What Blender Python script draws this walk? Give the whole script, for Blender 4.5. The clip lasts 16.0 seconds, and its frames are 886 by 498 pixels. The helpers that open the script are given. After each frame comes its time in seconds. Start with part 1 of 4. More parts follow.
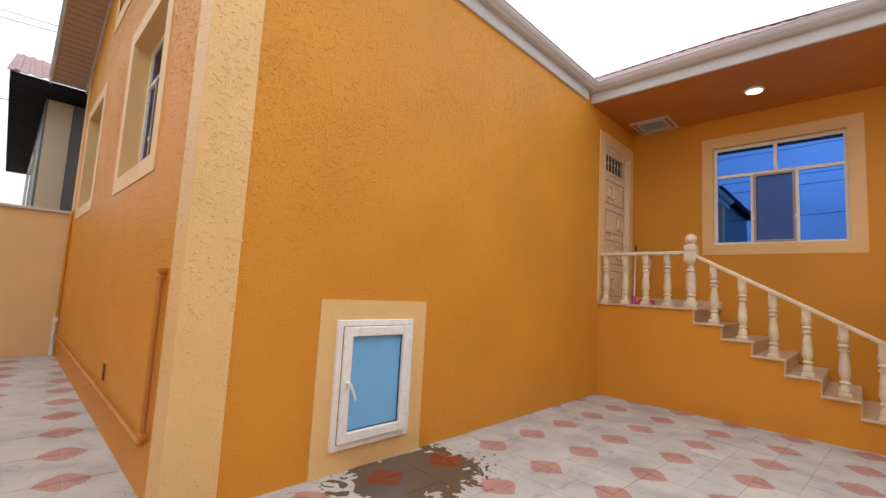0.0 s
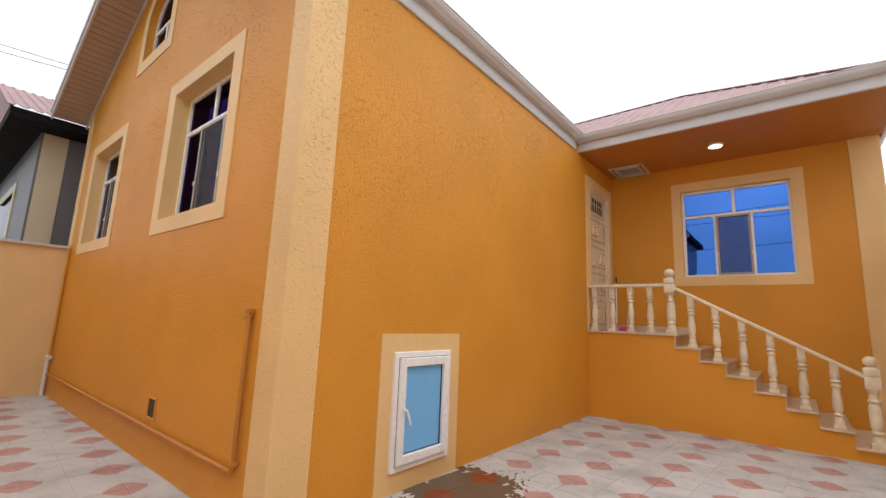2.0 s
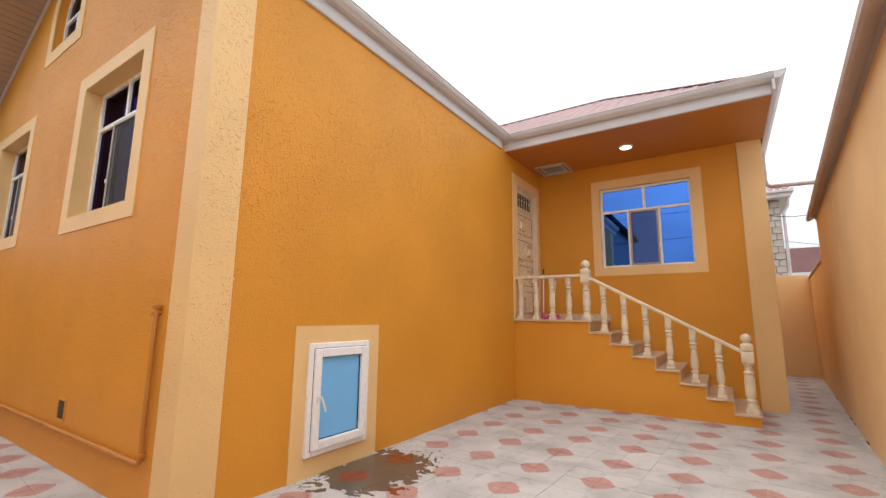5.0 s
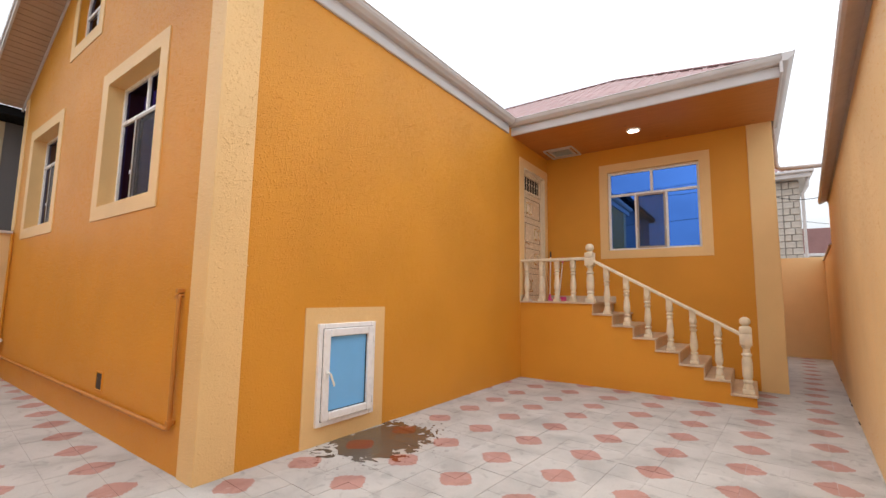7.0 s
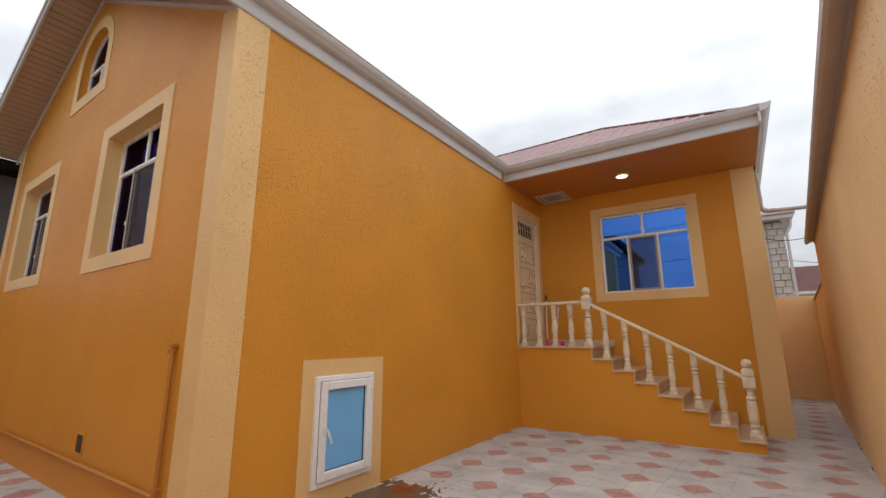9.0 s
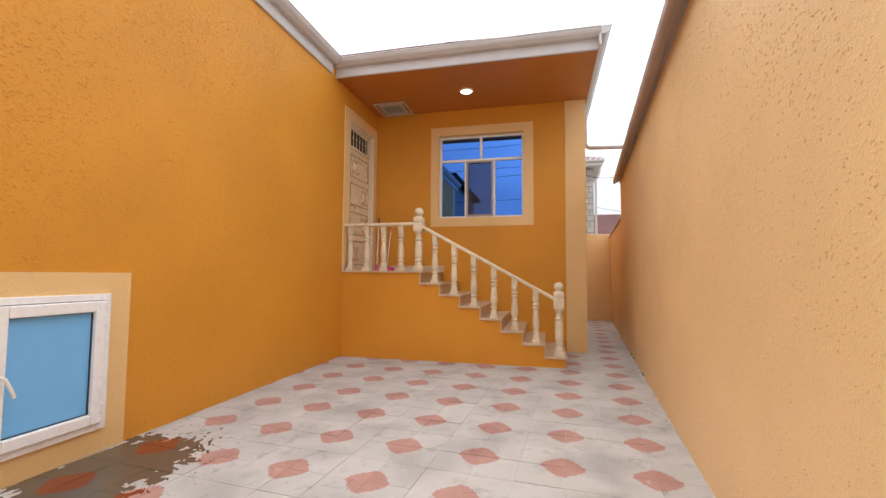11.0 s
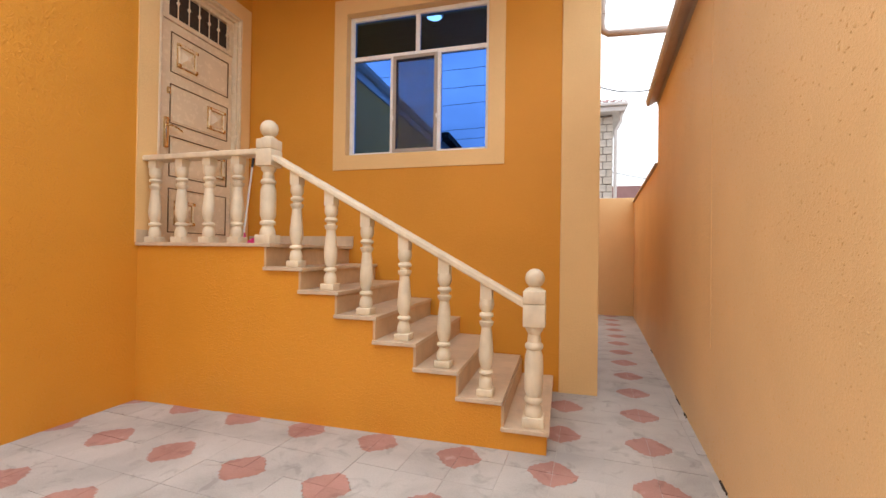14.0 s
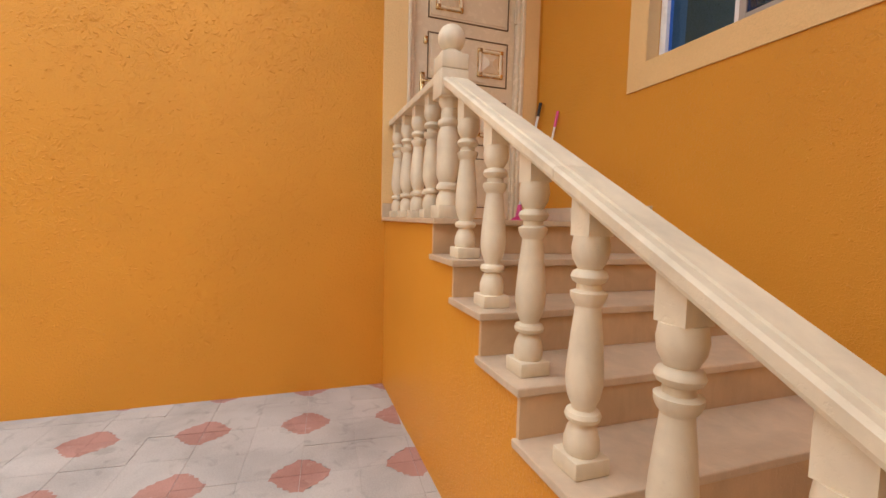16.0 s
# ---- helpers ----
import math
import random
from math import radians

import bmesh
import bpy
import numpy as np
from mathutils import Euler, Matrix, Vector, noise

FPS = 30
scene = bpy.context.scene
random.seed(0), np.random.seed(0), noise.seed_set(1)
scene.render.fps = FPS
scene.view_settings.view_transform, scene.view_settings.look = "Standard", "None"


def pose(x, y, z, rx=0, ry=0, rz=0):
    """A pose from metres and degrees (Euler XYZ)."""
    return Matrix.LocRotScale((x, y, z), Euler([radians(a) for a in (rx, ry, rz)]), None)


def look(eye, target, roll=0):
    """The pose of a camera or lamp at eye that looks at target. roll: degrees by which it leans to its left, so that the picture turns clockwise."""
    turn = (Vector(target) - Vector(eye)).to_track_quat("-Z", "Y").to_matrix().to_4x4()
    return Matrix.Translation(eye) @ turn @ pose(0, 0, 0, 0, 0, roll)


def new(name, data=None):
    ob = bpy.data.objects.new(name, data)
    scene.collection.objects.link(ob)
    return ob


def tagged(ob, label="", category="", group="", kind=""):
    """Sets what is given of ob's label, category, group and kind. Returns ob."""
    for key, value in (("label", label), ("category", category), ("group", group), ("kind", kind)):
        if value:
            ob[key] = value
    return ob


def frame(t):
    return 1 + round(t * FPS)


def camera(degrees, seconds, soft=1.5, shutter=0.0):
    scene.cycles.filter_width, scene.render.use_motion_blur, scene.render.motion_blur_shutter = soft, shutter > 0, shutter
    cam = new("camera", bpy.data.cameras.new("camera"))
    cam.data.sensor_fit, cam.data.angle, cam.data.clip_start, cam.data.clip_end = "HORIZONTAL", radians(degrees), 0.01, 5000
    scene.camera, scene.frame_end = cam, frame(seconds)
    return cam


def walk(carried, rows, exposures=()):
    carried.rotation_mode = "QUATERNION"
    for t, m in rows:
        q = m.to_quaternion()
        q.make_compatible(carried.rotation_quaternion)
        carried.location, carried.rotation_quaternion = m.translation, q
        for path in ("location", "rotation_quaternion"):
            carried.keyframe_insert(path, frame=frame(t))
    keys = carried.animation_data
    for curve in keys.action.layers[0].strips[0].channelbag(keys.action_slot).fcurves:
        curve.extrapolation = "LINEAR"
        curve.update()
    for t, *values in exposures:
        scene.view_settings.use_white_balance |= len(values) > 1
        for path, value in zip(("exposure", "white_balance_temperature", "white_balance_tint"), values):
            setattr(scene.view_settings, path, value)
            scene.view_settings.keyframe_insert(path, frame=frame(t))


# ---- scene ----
cam = camera(91.9, 16.0)
PATH = [
    (0, (-0.006, 0.024, 1.565), (-1.399, 1.447, 1.757), 3.1),
    (0.5, (-0.191, -0.056, 1.59), (-1.59, 1.354, 1.825), 3.4),
    (1, (-0.213, -0.336, 1.592), (-1.467, 1.194, 1.884), 2.1),
    (1.5, (-0.192, -0.664, 1.586), (-1.441, 0.864, 1.911), 2.1),
    (2, (-0.226, -0.914, 1.589), (-1.473, 0.615, 1.915), 2.3),
    (2.5, (-0.253, -1.029, 1.6), (-1.482, 0.514, 1.928), 2.2),
    (3, (-0.26, -1.062, 1.581), (-1.477, 0.49, 1.914), 2.2),
    (3.5, (-0.236, -1.06, 1.582), (-1.431, 0.509, 1.914), 2.5),
    (4, (-0.207, -1.041, 1.586), (-1.375, 0.548, 1.92), 2.3),
    (4.5, (0.01, -0.91, 1.557), (-1.068, 0.745, 1.872), 0.4),
    (4.7, (0.15, -0.868, 1.549), (-0.927, 0.787, 1.865), 0.5),
    (7, (0.598, -0.981, 1.6), (-0.556, 0.639, 1.813), 0.9),
    (7.5, (0.627, -1.011, 1.679), (-0.538, 0.581, 2.007), 0.6),
    (8, (0.641, -1.04, 1.731), (-0.513, 0.524, 2.203), 0.4),
    (8.2, (0.63, -1.054, 1.739), (-0.523, 0.506, 2.226), 0.3),
    (10.3, (0.344, -0.588, 1.446), (-0.596, 1.164, 1.662), 0.2),
    (10.5, (0.356, -0.414, 1.468), (-0.545, 1.36, 1.67), 0.4),
    (11, (0.338, 0.071, 1.44), (-0.131, 2.012, 1.561), 0.4),
    (11.5, (0.403, 0.671, 1.437), (0.147, 2.653, 1.511), 0.6),
    (12, (0.523, 1.285, 1.4), (0.233, 3.263, 1.459), 0.6),
    (12.5, (0.568, 1.911, 1.413), (0.279, 3.89, 1.455), 0.6),
    (13, (0.596, 2.58, 1.387), (0.23, 4.546, 1.437), 0.9),
    (13.5, (0.626, 3.206, 1.437), (0.263, 5.173, 1.462), 1.2),
    (14, (0.714, 3.918, 1.445), (0.181, 5.845, 1.463), 0.8),
    (14.5, (0.711, 4.585, 1.44), (0.016, 6.461, 1.452), 0.7),
    (15, (0.671, 5.195, 1.486), (-0.651, 6.696, 1.44), 0.4),
    (15.5, (0.589, 5.758, 1.51), (-0.997, 6.972, 1.401), -0.0),
    (16, (0.562, 6.343, 1.504), (-1.323, 6.996, 1.364), 1.5),
]
EXPOSURES = [(0.0, 0.10), (1.5, 0.08), (3.5, 0.22), (4.7, 0.26), (7.0, 0.22), (7.5, 0.10), (8.0, -0.48), (8.2, -0.54), (10.3, 0.24), (11.0, 0.28), (12.5, 0.44), (14.0, 0.64), (15.0, 0.46), (16.0, 0.59)]
walk(cam, [(t, look(eye, target, roll)) for t, eye, target, roll in PATH], EXPOSURES)


# ---- sky and sun ----
world = bpy.data.worlds.new("overcast_sky")
scene.world = world
world.use_nodes = True
wn, wl = world.node_tree.nodes, world.node_tree.links
wn.clear()
w_out, w_bg = wn.new("ShaderNodeOutputWorld"), wn.new("ShaderNodeBackground")
w_sky = wn.new("ShaderNodeTexSky")
w_sky.sky_type, w_sky.sun_disc = "NISHITA", False
w_sky.sun_elevation, w_sky.sun_rotation = radians(76), radians(310)
w_co, w_map, w_noise, w_ramp = (wn.new("ShaderNodeTexCoord"), wn.new("ShaderNodeMapping"), wn.new("ShaderNodeTexNoise"), wn.new("ShaderNodeValToRGB"))
w_map.inputs["Scale"].default_value = (1.0, 1.0, 2.2)
w_noise.inputs["Scale"].default_value, w_noise.inputs["Detail"].default_value = 2.1, 6
w_ramp.color_ramp.elements[0].position, w_ramp.color_ramp.elements[0].color = 0.36, (0.64, 0.66, 0.69, 1)
w_ramp.color_ramp.elements[1].position, w_ramp.color_ramp.elements[1].color = 0.58, (0.98, 1.0, 1.035, 1)
w_scale, w_mix = wn.new("ShaderNodeVectorMath"), wn.new("ShaderNodeMix")
w_scale.operation = "SCALE"
w_scale.inputs["Scale"].default_value = 0.10
w_mix.data_type = "RGBA"
w_mix.inputs[0].default_value = 0.88
wl.new(w_co.outputs["Generated"], w_map.inputs["Vector"])
wl.new(w_map.outputs[0], w_noise.inputs["Vector"])
wl.new(w_noise.outputs["Fac"], w_ramp.inputs[0])
wl.new(w_sky.outputs[0], w_scale.inputs[0])
wl.new(w_scale.outputs[0], w_mix.inputs[6])
wl.new(w_ramp.outputs[0], w_mix.inputs[7])
# an overcast sky is brighter overhead than at the horizon
w_sep, w_ma, w_up = wn.new("ShaderNodeSeparateXYZ"), wn.new("ShaderNodeMath"), wn.new("ShaderNodeVectorMath")
w_ma.operation, w_ma.use_clamp, w_up.operation = "MULTIPLY_ADD", False, "SCALE"
w_ma.inputs[1].default_value, w_ma.inputs[2].default_value = 0.95, 0.52
wl.new(w_co.outputs["Generated"], w_sep.inputs[0])
wl.new(w_sep.outputs["Z"], w_ma.inputs[0])
wl.new(w_mix.outputs[2], w_up.inputs[0])
wl.new(w_ma.outputs[0], w_up.inputs["Scale"])
wl.new(w_up.outputs[0], w_bg.inputs["Color"])
w_bg.inputs["Strength"].default_value = 1.75
wl.new(w_bg.outputs[0], w_out.inputs[0])

sun = new("sun", bpy.data.lights.new("sun", "SUN"))
sun.data.energy, sun.data.angle, sun.data.color = 0.7, radians(60), (1.0, 0.97, 0.92)
sun.matrix_world = look((-3.0, 2.5, 16), (0, 0, 0))


# ---- materials ----
def setup(name):
    m = bpy.data.materials.new(name)
    m.use_nodes = True
    nt = m.node_tree
    return m, nt, nt.nodes["Principled BSDF"]


def noise_node(nt, scale, detail=3.0, distortion=0.0, coord="Object", stretch=(1, 1, 1)):
    co, mp, n = nt.nodes.new("ShaderNodeTexCoord"), nt.nodes.new("ShaderNodeMapping"), nt.nodes.new("ShaderNodeTexNoise")
    mp.inputs["Scale"].default_value = stretch
    n.inputs["Scale"].default_value, n.inputs["Detail"].default_value, n.inputs["Distortion"].default_value = scale, detail, distortion
    nt.links.new(co.outputs[coord], mp.inputs["Vector"])
    nt.links.new(mp.outputs[0], n.inputs["Vector"])
    return n.outputs["Fac"]


def ramp_node(nt, src, stops):
    r = nt.nodes.new("ShaderNodeValToRGB")
    while len(r.color_ramp.elements) < len(stops):
        r.color_ramp.elements.new(0.5)
    for e, (p, c) in zip(r.color_ramp.elements, stops):
        e.position, e.color = p, (*c, 1) if isinstance(c, tuple) else (c, c, c, 1)
    nt.links.new(src, r.inputs[0])
    return r.outputs[0]


def mixed(nt, fac, a, b, blend="MIX"):
    x = nt.nodes.new("ShaderNodeMix")
    x.data_type, x.blend_type = "RGBA", blend
    for slot, v in ((0, fac), (6, a), (7, b)):
        if isinstance(v, (int, float)):
            x.inputs[slot].default_value = v if slot == 0 else (v, v, v, 1)
        elif isinstance(v, tuple):
            x.inputs[slot].default_value = (*v, 1)
        else:
            nt.links.new(v, x.inputs[slot])
    return x.outputs[2]


def bumped(nt, bsdf, heights):
    last = None
    for src, strength, dist in heights:
        b = nt.nodes.new("ShaderNodeBump")
        b.inputs["Strength"].default_value, b.inputs["Distance"].default_value = strength, dist
        nt.links.new(src, b.inputs["Height"])
        if last:
            nt.links.new(last, b.inputs["Normal"])
        last = b.outputs[0]
    nt.links.new(last, bsdf.inputs["Normal"])


def tone(c, k):
    return tuple(min(1.0, v * k) for v in c)


def roughcast(name, color, rough=0.46, relief=1.0):
    """Painted sprayed plaster: worm-like raised spatter over a fine grain, with faint blotches."""
    m, nt, p = setup(name)
    big = noise_node(nt, 0.9, 4)
    blot = ramp_node(nt, big, [(0.35, tone(color, 0.95)), (0.65, tone(color, 1.04))])
    grain = noise_node(nt, 130, 3)
    nt.links.new(mixed(nt, 0.25, blot, ramp_node(nt, grain, [(0.3, 0.72), (0.7, 1.0)]), "MULTIPLY"), p.inputs["Base Color"])
    p.inputs["Roughness"].default_value = rough
    p.inputs["Specular IOR Level"].default_value = 0.29
    # short raised flecks of thrown plaster, thick in some patches and worn flat in others
    spat = ramp_node(nt, noise_node(nt, 46, 2.0, 0.9, stretch=(1.0, 1.0, 1.25)), [(0.50, 0.0), (0.60, 0.8), (0.75, 1.0)])
    patch = ramp_node(nt, noise_node(nt, 1.6, 4), [(0.36, 0.25), (0.62, 1.0)])
    lumps = noise_node(nt, 9, 3)
    bumped(nt, p, [(lumps, 0.15, 0.010), (mixed(nt, 1.0, spat, patch, "MULTIPLY"), 0.45 * relief, 0.007), (grain, 0.5, 0.0025)])
    return m


def painted(name, color, rough=0.4, metal=0.0, vary=0.08, scale=3.0, bump=0.0006, spec=0.5):
    m, nt, p = setup(name)
    n = noise_node(nt, scale, 5)
    nt.links.new(ramp_node(nt, n, [(0.3, tone(color, 1 - vary)), (0.7, tone(color, 1 + vary))]), p.inputs["Base Color"])
    p.inputs["Metallic"].default_value = metal
    p.inputs["Specular IOR Level"].default_value = spec
    r = ramp_node(nt, noise_node(nt, scale * 6, 4), [(0.3, rough * 0.85), (0.7, min(1, rough * 1.2))])
    nt.links.new(r, p.inputs["Roughness"])
    bumped(nt, p, [(noise_node(nt, 60, 3), 0.3, bump)])
    return m


def limestone(name, color, rough=0.55):
    m, nt, p = setup(name)
    a = ramp_node(nt, noise_node(nt, 4.5, 6, 0.6), [(0.3, tone(color, 0.84)), (0.55, color), (0.75, tone(color, 1.10))])
    streak = ramp_node(nt, noise_node(nt, 14, 5, 1.2, stretch=(1, 1, 0.3)), [(0.42, 0.86), (0.6, 1.0)])
    info = nt.nodes.new("ShaderNodeObjectInfo")
    v = ramp_node(nt, info.outputs["Random"], [(0.0, (0.93, 0.92, 0.90)), (1.0, (1.0, 1.0, 1.0))])
    nt.links.new(mixed(nt, 1.0, mixed(nt, 0.35, a, streak, "MULTIPLY"), v, "MULTIPLY"), p.inputs["Base Color"])
    p.inputs["Roughness"].default_value = rough
    pits = ramp_node(nt, noise_node(nt, 90, 4), [(0.33, 0.0), (0.42, 1.0)])
    bumped(nt, p, [(pits, 0.3, 0.0015), (noise_node(nt, 30, 4), 0.25, 0.002)])
    return m


def paving(name, color, dark, red=False):
    """Dusty cast concrete, dirty by blotches, and wet where the splash lies by the low window."""
    m, nt, p = setup(name)
    geo = nt.nodes.new("ShaderNodeNewGeometry")

    def at(scale, detail=4.0, distortion=0.0):
        n = nt.nodes.new("ShaderNodeTexNoise")
        n.inputs["Scale"].default_value, n.inputs["Detail"].default_value, n.inputs["Distortion"].default_value = scale, detail, distortion
        nt.links.new(geo.outputs["Position"], n.inputs["Vector"])
        return n.outputs["Fac"]

    base = ramp_node(nt, at(2.1, 6, 0.5), [(0.30, dark), (0.50, color), (0.72, tone(color, 1.12))])
    stain = ramp_node(nt, at(6.5, 6, 1.0), [(0.30, 0.70), (0.42, 1.0)])
    speck = ramp_node(nt, at(120, 2), [(0.35, 0.86), (0.6, 1.0)])
    dust = ramp_node(nt, at(11, 5, 0.4), [(0.62, 0.0), (0.72, 1.0)])
    info = nt.nodes.new("ShaderNodeObjectInfo")
    v = ramp_node(nt, info.outputs["Random"], [(0.0, 0.90), (1.0, 1.0)])
    c = mixed(nt, 1.0, mixed(nt, 0.7, base, stain, "MULTIPLY"), v, "MULTIPLY")
    c = mixed(nt, 0.8, c, speck, "MULTIPLY")
    if red:
        half = nt.nodes.new("ShaderNodeMath")
        half.operation = "MULTIPLY"
        half.inputs[1].default_value = 0.35
        nt.links.new(dust, half.inputs[0])
        c = mixed(nt, half.outputs[0], c, (0.62, 0.50, 0.46))
    # splash of water: a ragged pool with spatter round it
    sub = nt.nodes.new("ShaderNodeVectorMath")
    sub.operation = "SUBTRACT"
    sub.inputs[1].default_value = (-2.80, 2.66, 0.0)
    nt.links.new(geo.outputs["Position"], sub.inputs[0])
    sc = nt.nodes.new("ShaderNodeVectorMath")
    sc.operation = "MULTIPLY"
    sc.inputs[1].default_value = (1.12, 0.84, 1.0)
    nt.links.new(sub.outputs[0], sc.inputs[0])
    ln = nt.nodes.new("ShaderNodeVectorMath")
    ln.operation = "LENGTH"
    nt.links.new(sc.outputs[0], ln.inputs[0])
    wob = nt.nodes.new("ShaderNodeMath")
    wob.operation = "MULTIPLY_ADD"
    wob.inputs[1].default_value = 0.9
    nt.links.new(at(5.5, 6, 1.4), wob.inputs[0])
    nt.links.new(ln.outputs["Value"], wob.inputs[2])
    pool = ramp_node(nt, wob.outputs[0], [(0.0, 1.0), (0.985, 1.0), (1.0, 0.0)])
    drops = ramp_node(nt, at(17, 2, 0.8), [(0.65, 0.0), (0.665, 1.0)])
    near = ramp_node(nt, ln.outputs["Value"], [(0.72, 1.0), (1.0, 0.0)])
    wet = mixed(nt, 1.0, pool, mixed(nt, 1.0, drops, near, "MULTIPLY"), "LIGHTEN")
    wetc = (0.20, 0.048, 0.025) if red else (0.105, 0.085, 0.068)
    nt.links.new(mixed(nt, wet, c, wetc), p.inputs["Base Color"])
    nt.links.new(mixed(nt, wet, 0.78, 0.10), p.inputs["Roughness"])
    bumped(nt, p, [(at(140, 3), 0.3, 0.001), (at(12, 4), 0.2, 0.003)])
    return m


def soffit_wood(name):
    m, nt, p = setup(name)
    co, mp = nt.nodes.new("ShaderNodeTexCoord"), nt.nodes.new("ShaderNodeMapping")
    mp.inputs["Scale"].default_value = (0.9, 9.0, 1)
    w = nt.nodes.new("ShaderNodeTexNoise")
    w.inputs["Scale"].default_value, w.inputs["Detail"].default_value, w.inputs["Distortion"].default_value = 3.2, 6, 0.7
    nt.links.new(co.outputs["Object"], mp.inputs["Vector"])
    nt.links.new(mp.outputs[0], w.inputs["Vector"])
    grain = ramp_node(nt, w.outputs["Fac"], [(0.32, (0.43, 0.155, 0.030)), (0.52, (0.47, 0.175, 0.036)), (0.7, (0.51, 0.20, 0.046))])
    vo = nt.nodes.new("ShaderNodeTexVoronoi")
    vo.inputs["Scale"].default_value = 2.6
    mp2 = nt.nodes.new("ShaderNodeMapping")
    mp2.inputs["Scale"].default_value = (0.8, 1.5, 1)
    nt.links.new(co.outputs["Object"], mp2.inputs["Vector"])
    nt.links.new(mp2.outputs[0], vo.inputs["Vector"])
    knot = ramp_node(nt, vo.outputs["Distance"], [(0.035, (0.10, 0.032, 0.010)), (0.075, (1, 1, 1))])
    nt.links.new(mixed(nt, 0.85, grain, knot, "MULTIPLY"), p.inputs["Base Color"])
    p.inputs["Roughness"].default_value = 0.42
    bumped(nt, p, [(w.outputs["Fac"], 0.25, 0.001)])
    return m


def solar_glass(name, tint, rough=0.015, edge=(0.35, 0.42, 0.60)):
    """Blue reflective coated window glass."""
    m, nt, p = setup(name)
    p.inputs["Base Color"].default_value = (*tint, 1)
    p.inputs["Metallic"].default_value = 1.0
    p.inputs["Specular Tint"].default_value = (*edge, 1)
    p.inputs["Roughness"].default_value = rough
    bumped(nt, p, [(noise_node(nt, 1.3, 2), 0.03, 0.02)])
    return m


def glow(name, color, strength):
    m, nt, p = setup(name)
    p.inputs["Base Color"].default_value = (0.9, 0.9, 0.9, 1)
    p.inputs["Emission Color"].default_value = (*color, 1)
    p.inputs["Emission Strength"].default_value = strength
    return m


OCHRE = roughcast("ochre_roughcast", (0.72, 0.315, 0.036))
CREAM = roughcast("cream_roughcast", (0.86, 0.58, 0.27))
YARD_WALL = roughcast("apricot_roughcast", (0.87, 0.60, 0.30), relief=0.6)
PVC = painted("white_pvc", (0.88, 0.88, 0.89), 0.28, vary=0.015, bump=0.0001)
BLUE_PANEL = painted("blue_panel", (0.20, 0.52, 0.92), 0.34, vary=0.03, bump=0.0002, spec=0.3)
GLASS = solar_glass("blue_solar_glass", (0.062, 0.175, 0.55))
# the same coated glass, its tint darkened to stand for dark reflections
GLASS_DARK_REFLECT = solar_glass("solar_glass_dark_reflection", (0.026, 0.026, 0.045), 0.03, (0.42, 0.39, 0.46))
SCREEN = painted("insect_screen", (0.075, 0.08, 0.12), 0.35, vary=0.12, scale=9, spec=0.8)
SCREEN_FRAME = painted("brown_screen_frame", (0.40, 0.35, 0.31), 0.4)
STONE = limestone("cream_limestone", (0.79, 0.69, 0.52))
# brownish stone, with the shade under the nosings worked into its colour
RISER_SHADED = limestone("brown_limestone_shaded", (0.62, 0.43, 0.26), 0.4)
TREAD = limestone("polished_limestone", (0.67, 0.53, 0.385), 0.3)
DOOR_PAINT = painted("cream_lacquered_steel", (0.78, 0.64, 0.45), 0.25, vary=0.05)
GROOVE = painted("bronze_groove", (0.17, 0.105, 0.045), 0.4, metal=0.4)
GOLD = painted("brass", (0.78, 0.58, 0.30), 0.25, metal=0.9)
TRIM = painted("white_trim", (0.57, 0.55, 0.55), 0.42, vary=0.05)
BEIGE_METAL = painted("taupe_sheet_metal", (0.45, 0.37, 0.33), 0.45, vary=0.08)
SOFFIT_PVC = painted("taupe_siding", (0.42, 0.30, 0.22), 0.5, vary=0.05)
ROOF_RED = painted("red_roof_sheet", (0.25, 0.125, 0.118), 0.6, vary=0.12, scale=1.2)
BLACK_METAL = painted("black_fascia", (0.010, 0.010, 0.011), 0.8, spec=0.1)
GREY_WALL = roughcast("grey_render", (0.17, 0.17, 0.18), relief=0.6)
CREAM_SMOOTH = roughcast("pale_cream_render", (0.66, 0.58, 0.42), relief=0.5)
BLOCK = limestone("pale_stone_block", (0.56, 0.52, 0.47), 0.85)
MORTAR = painted("mortar", (0.30, 0.28, 0.26), 0.9)
TILE_GREY = paving("grey_paving", (0.51, 0.495, 0.475), (0.40, 0.385, 0.37))
TILE_RED = paving("red_paving", (0.45, 0.25, 0.215), (0.37, 0.19, 0.16), True)
BED = painted("joint_mortar", (0.46, 0.44, 0.41), 0.9, vary=0.2)
SOIL = painted("dusty_ground", (0.30, 0.26, 0.22), 0.95, vary=0.2, scale=0.4)
WOOD = soffit_wood("orange_stained_boards")
LAMP_GLOW = glow("lamp_diffuser", (1.0, 0.90, 0.74), 4.0)
CABLE = painted("black_cable", (0.02, 0.02, 0.022), 0.5)
PINK = painted("pink_plastic", (0.75, 0.08, 0.28), 0.35)
WHITE_PLASTIC = painted("white_plastic", (0.82, 0.82, 0.80), 0.35)
BRISTLE = painted("dark_bristle", (0.03, 0.025, 0.03), 0.8)
VENT_DARK = painted("vent_panel", (0.24, 0.32, 0.38), 0.3, vary=0.1)
HOLE = painted("dark_duct", (0.05, 0.035, 0.025), 0.9)


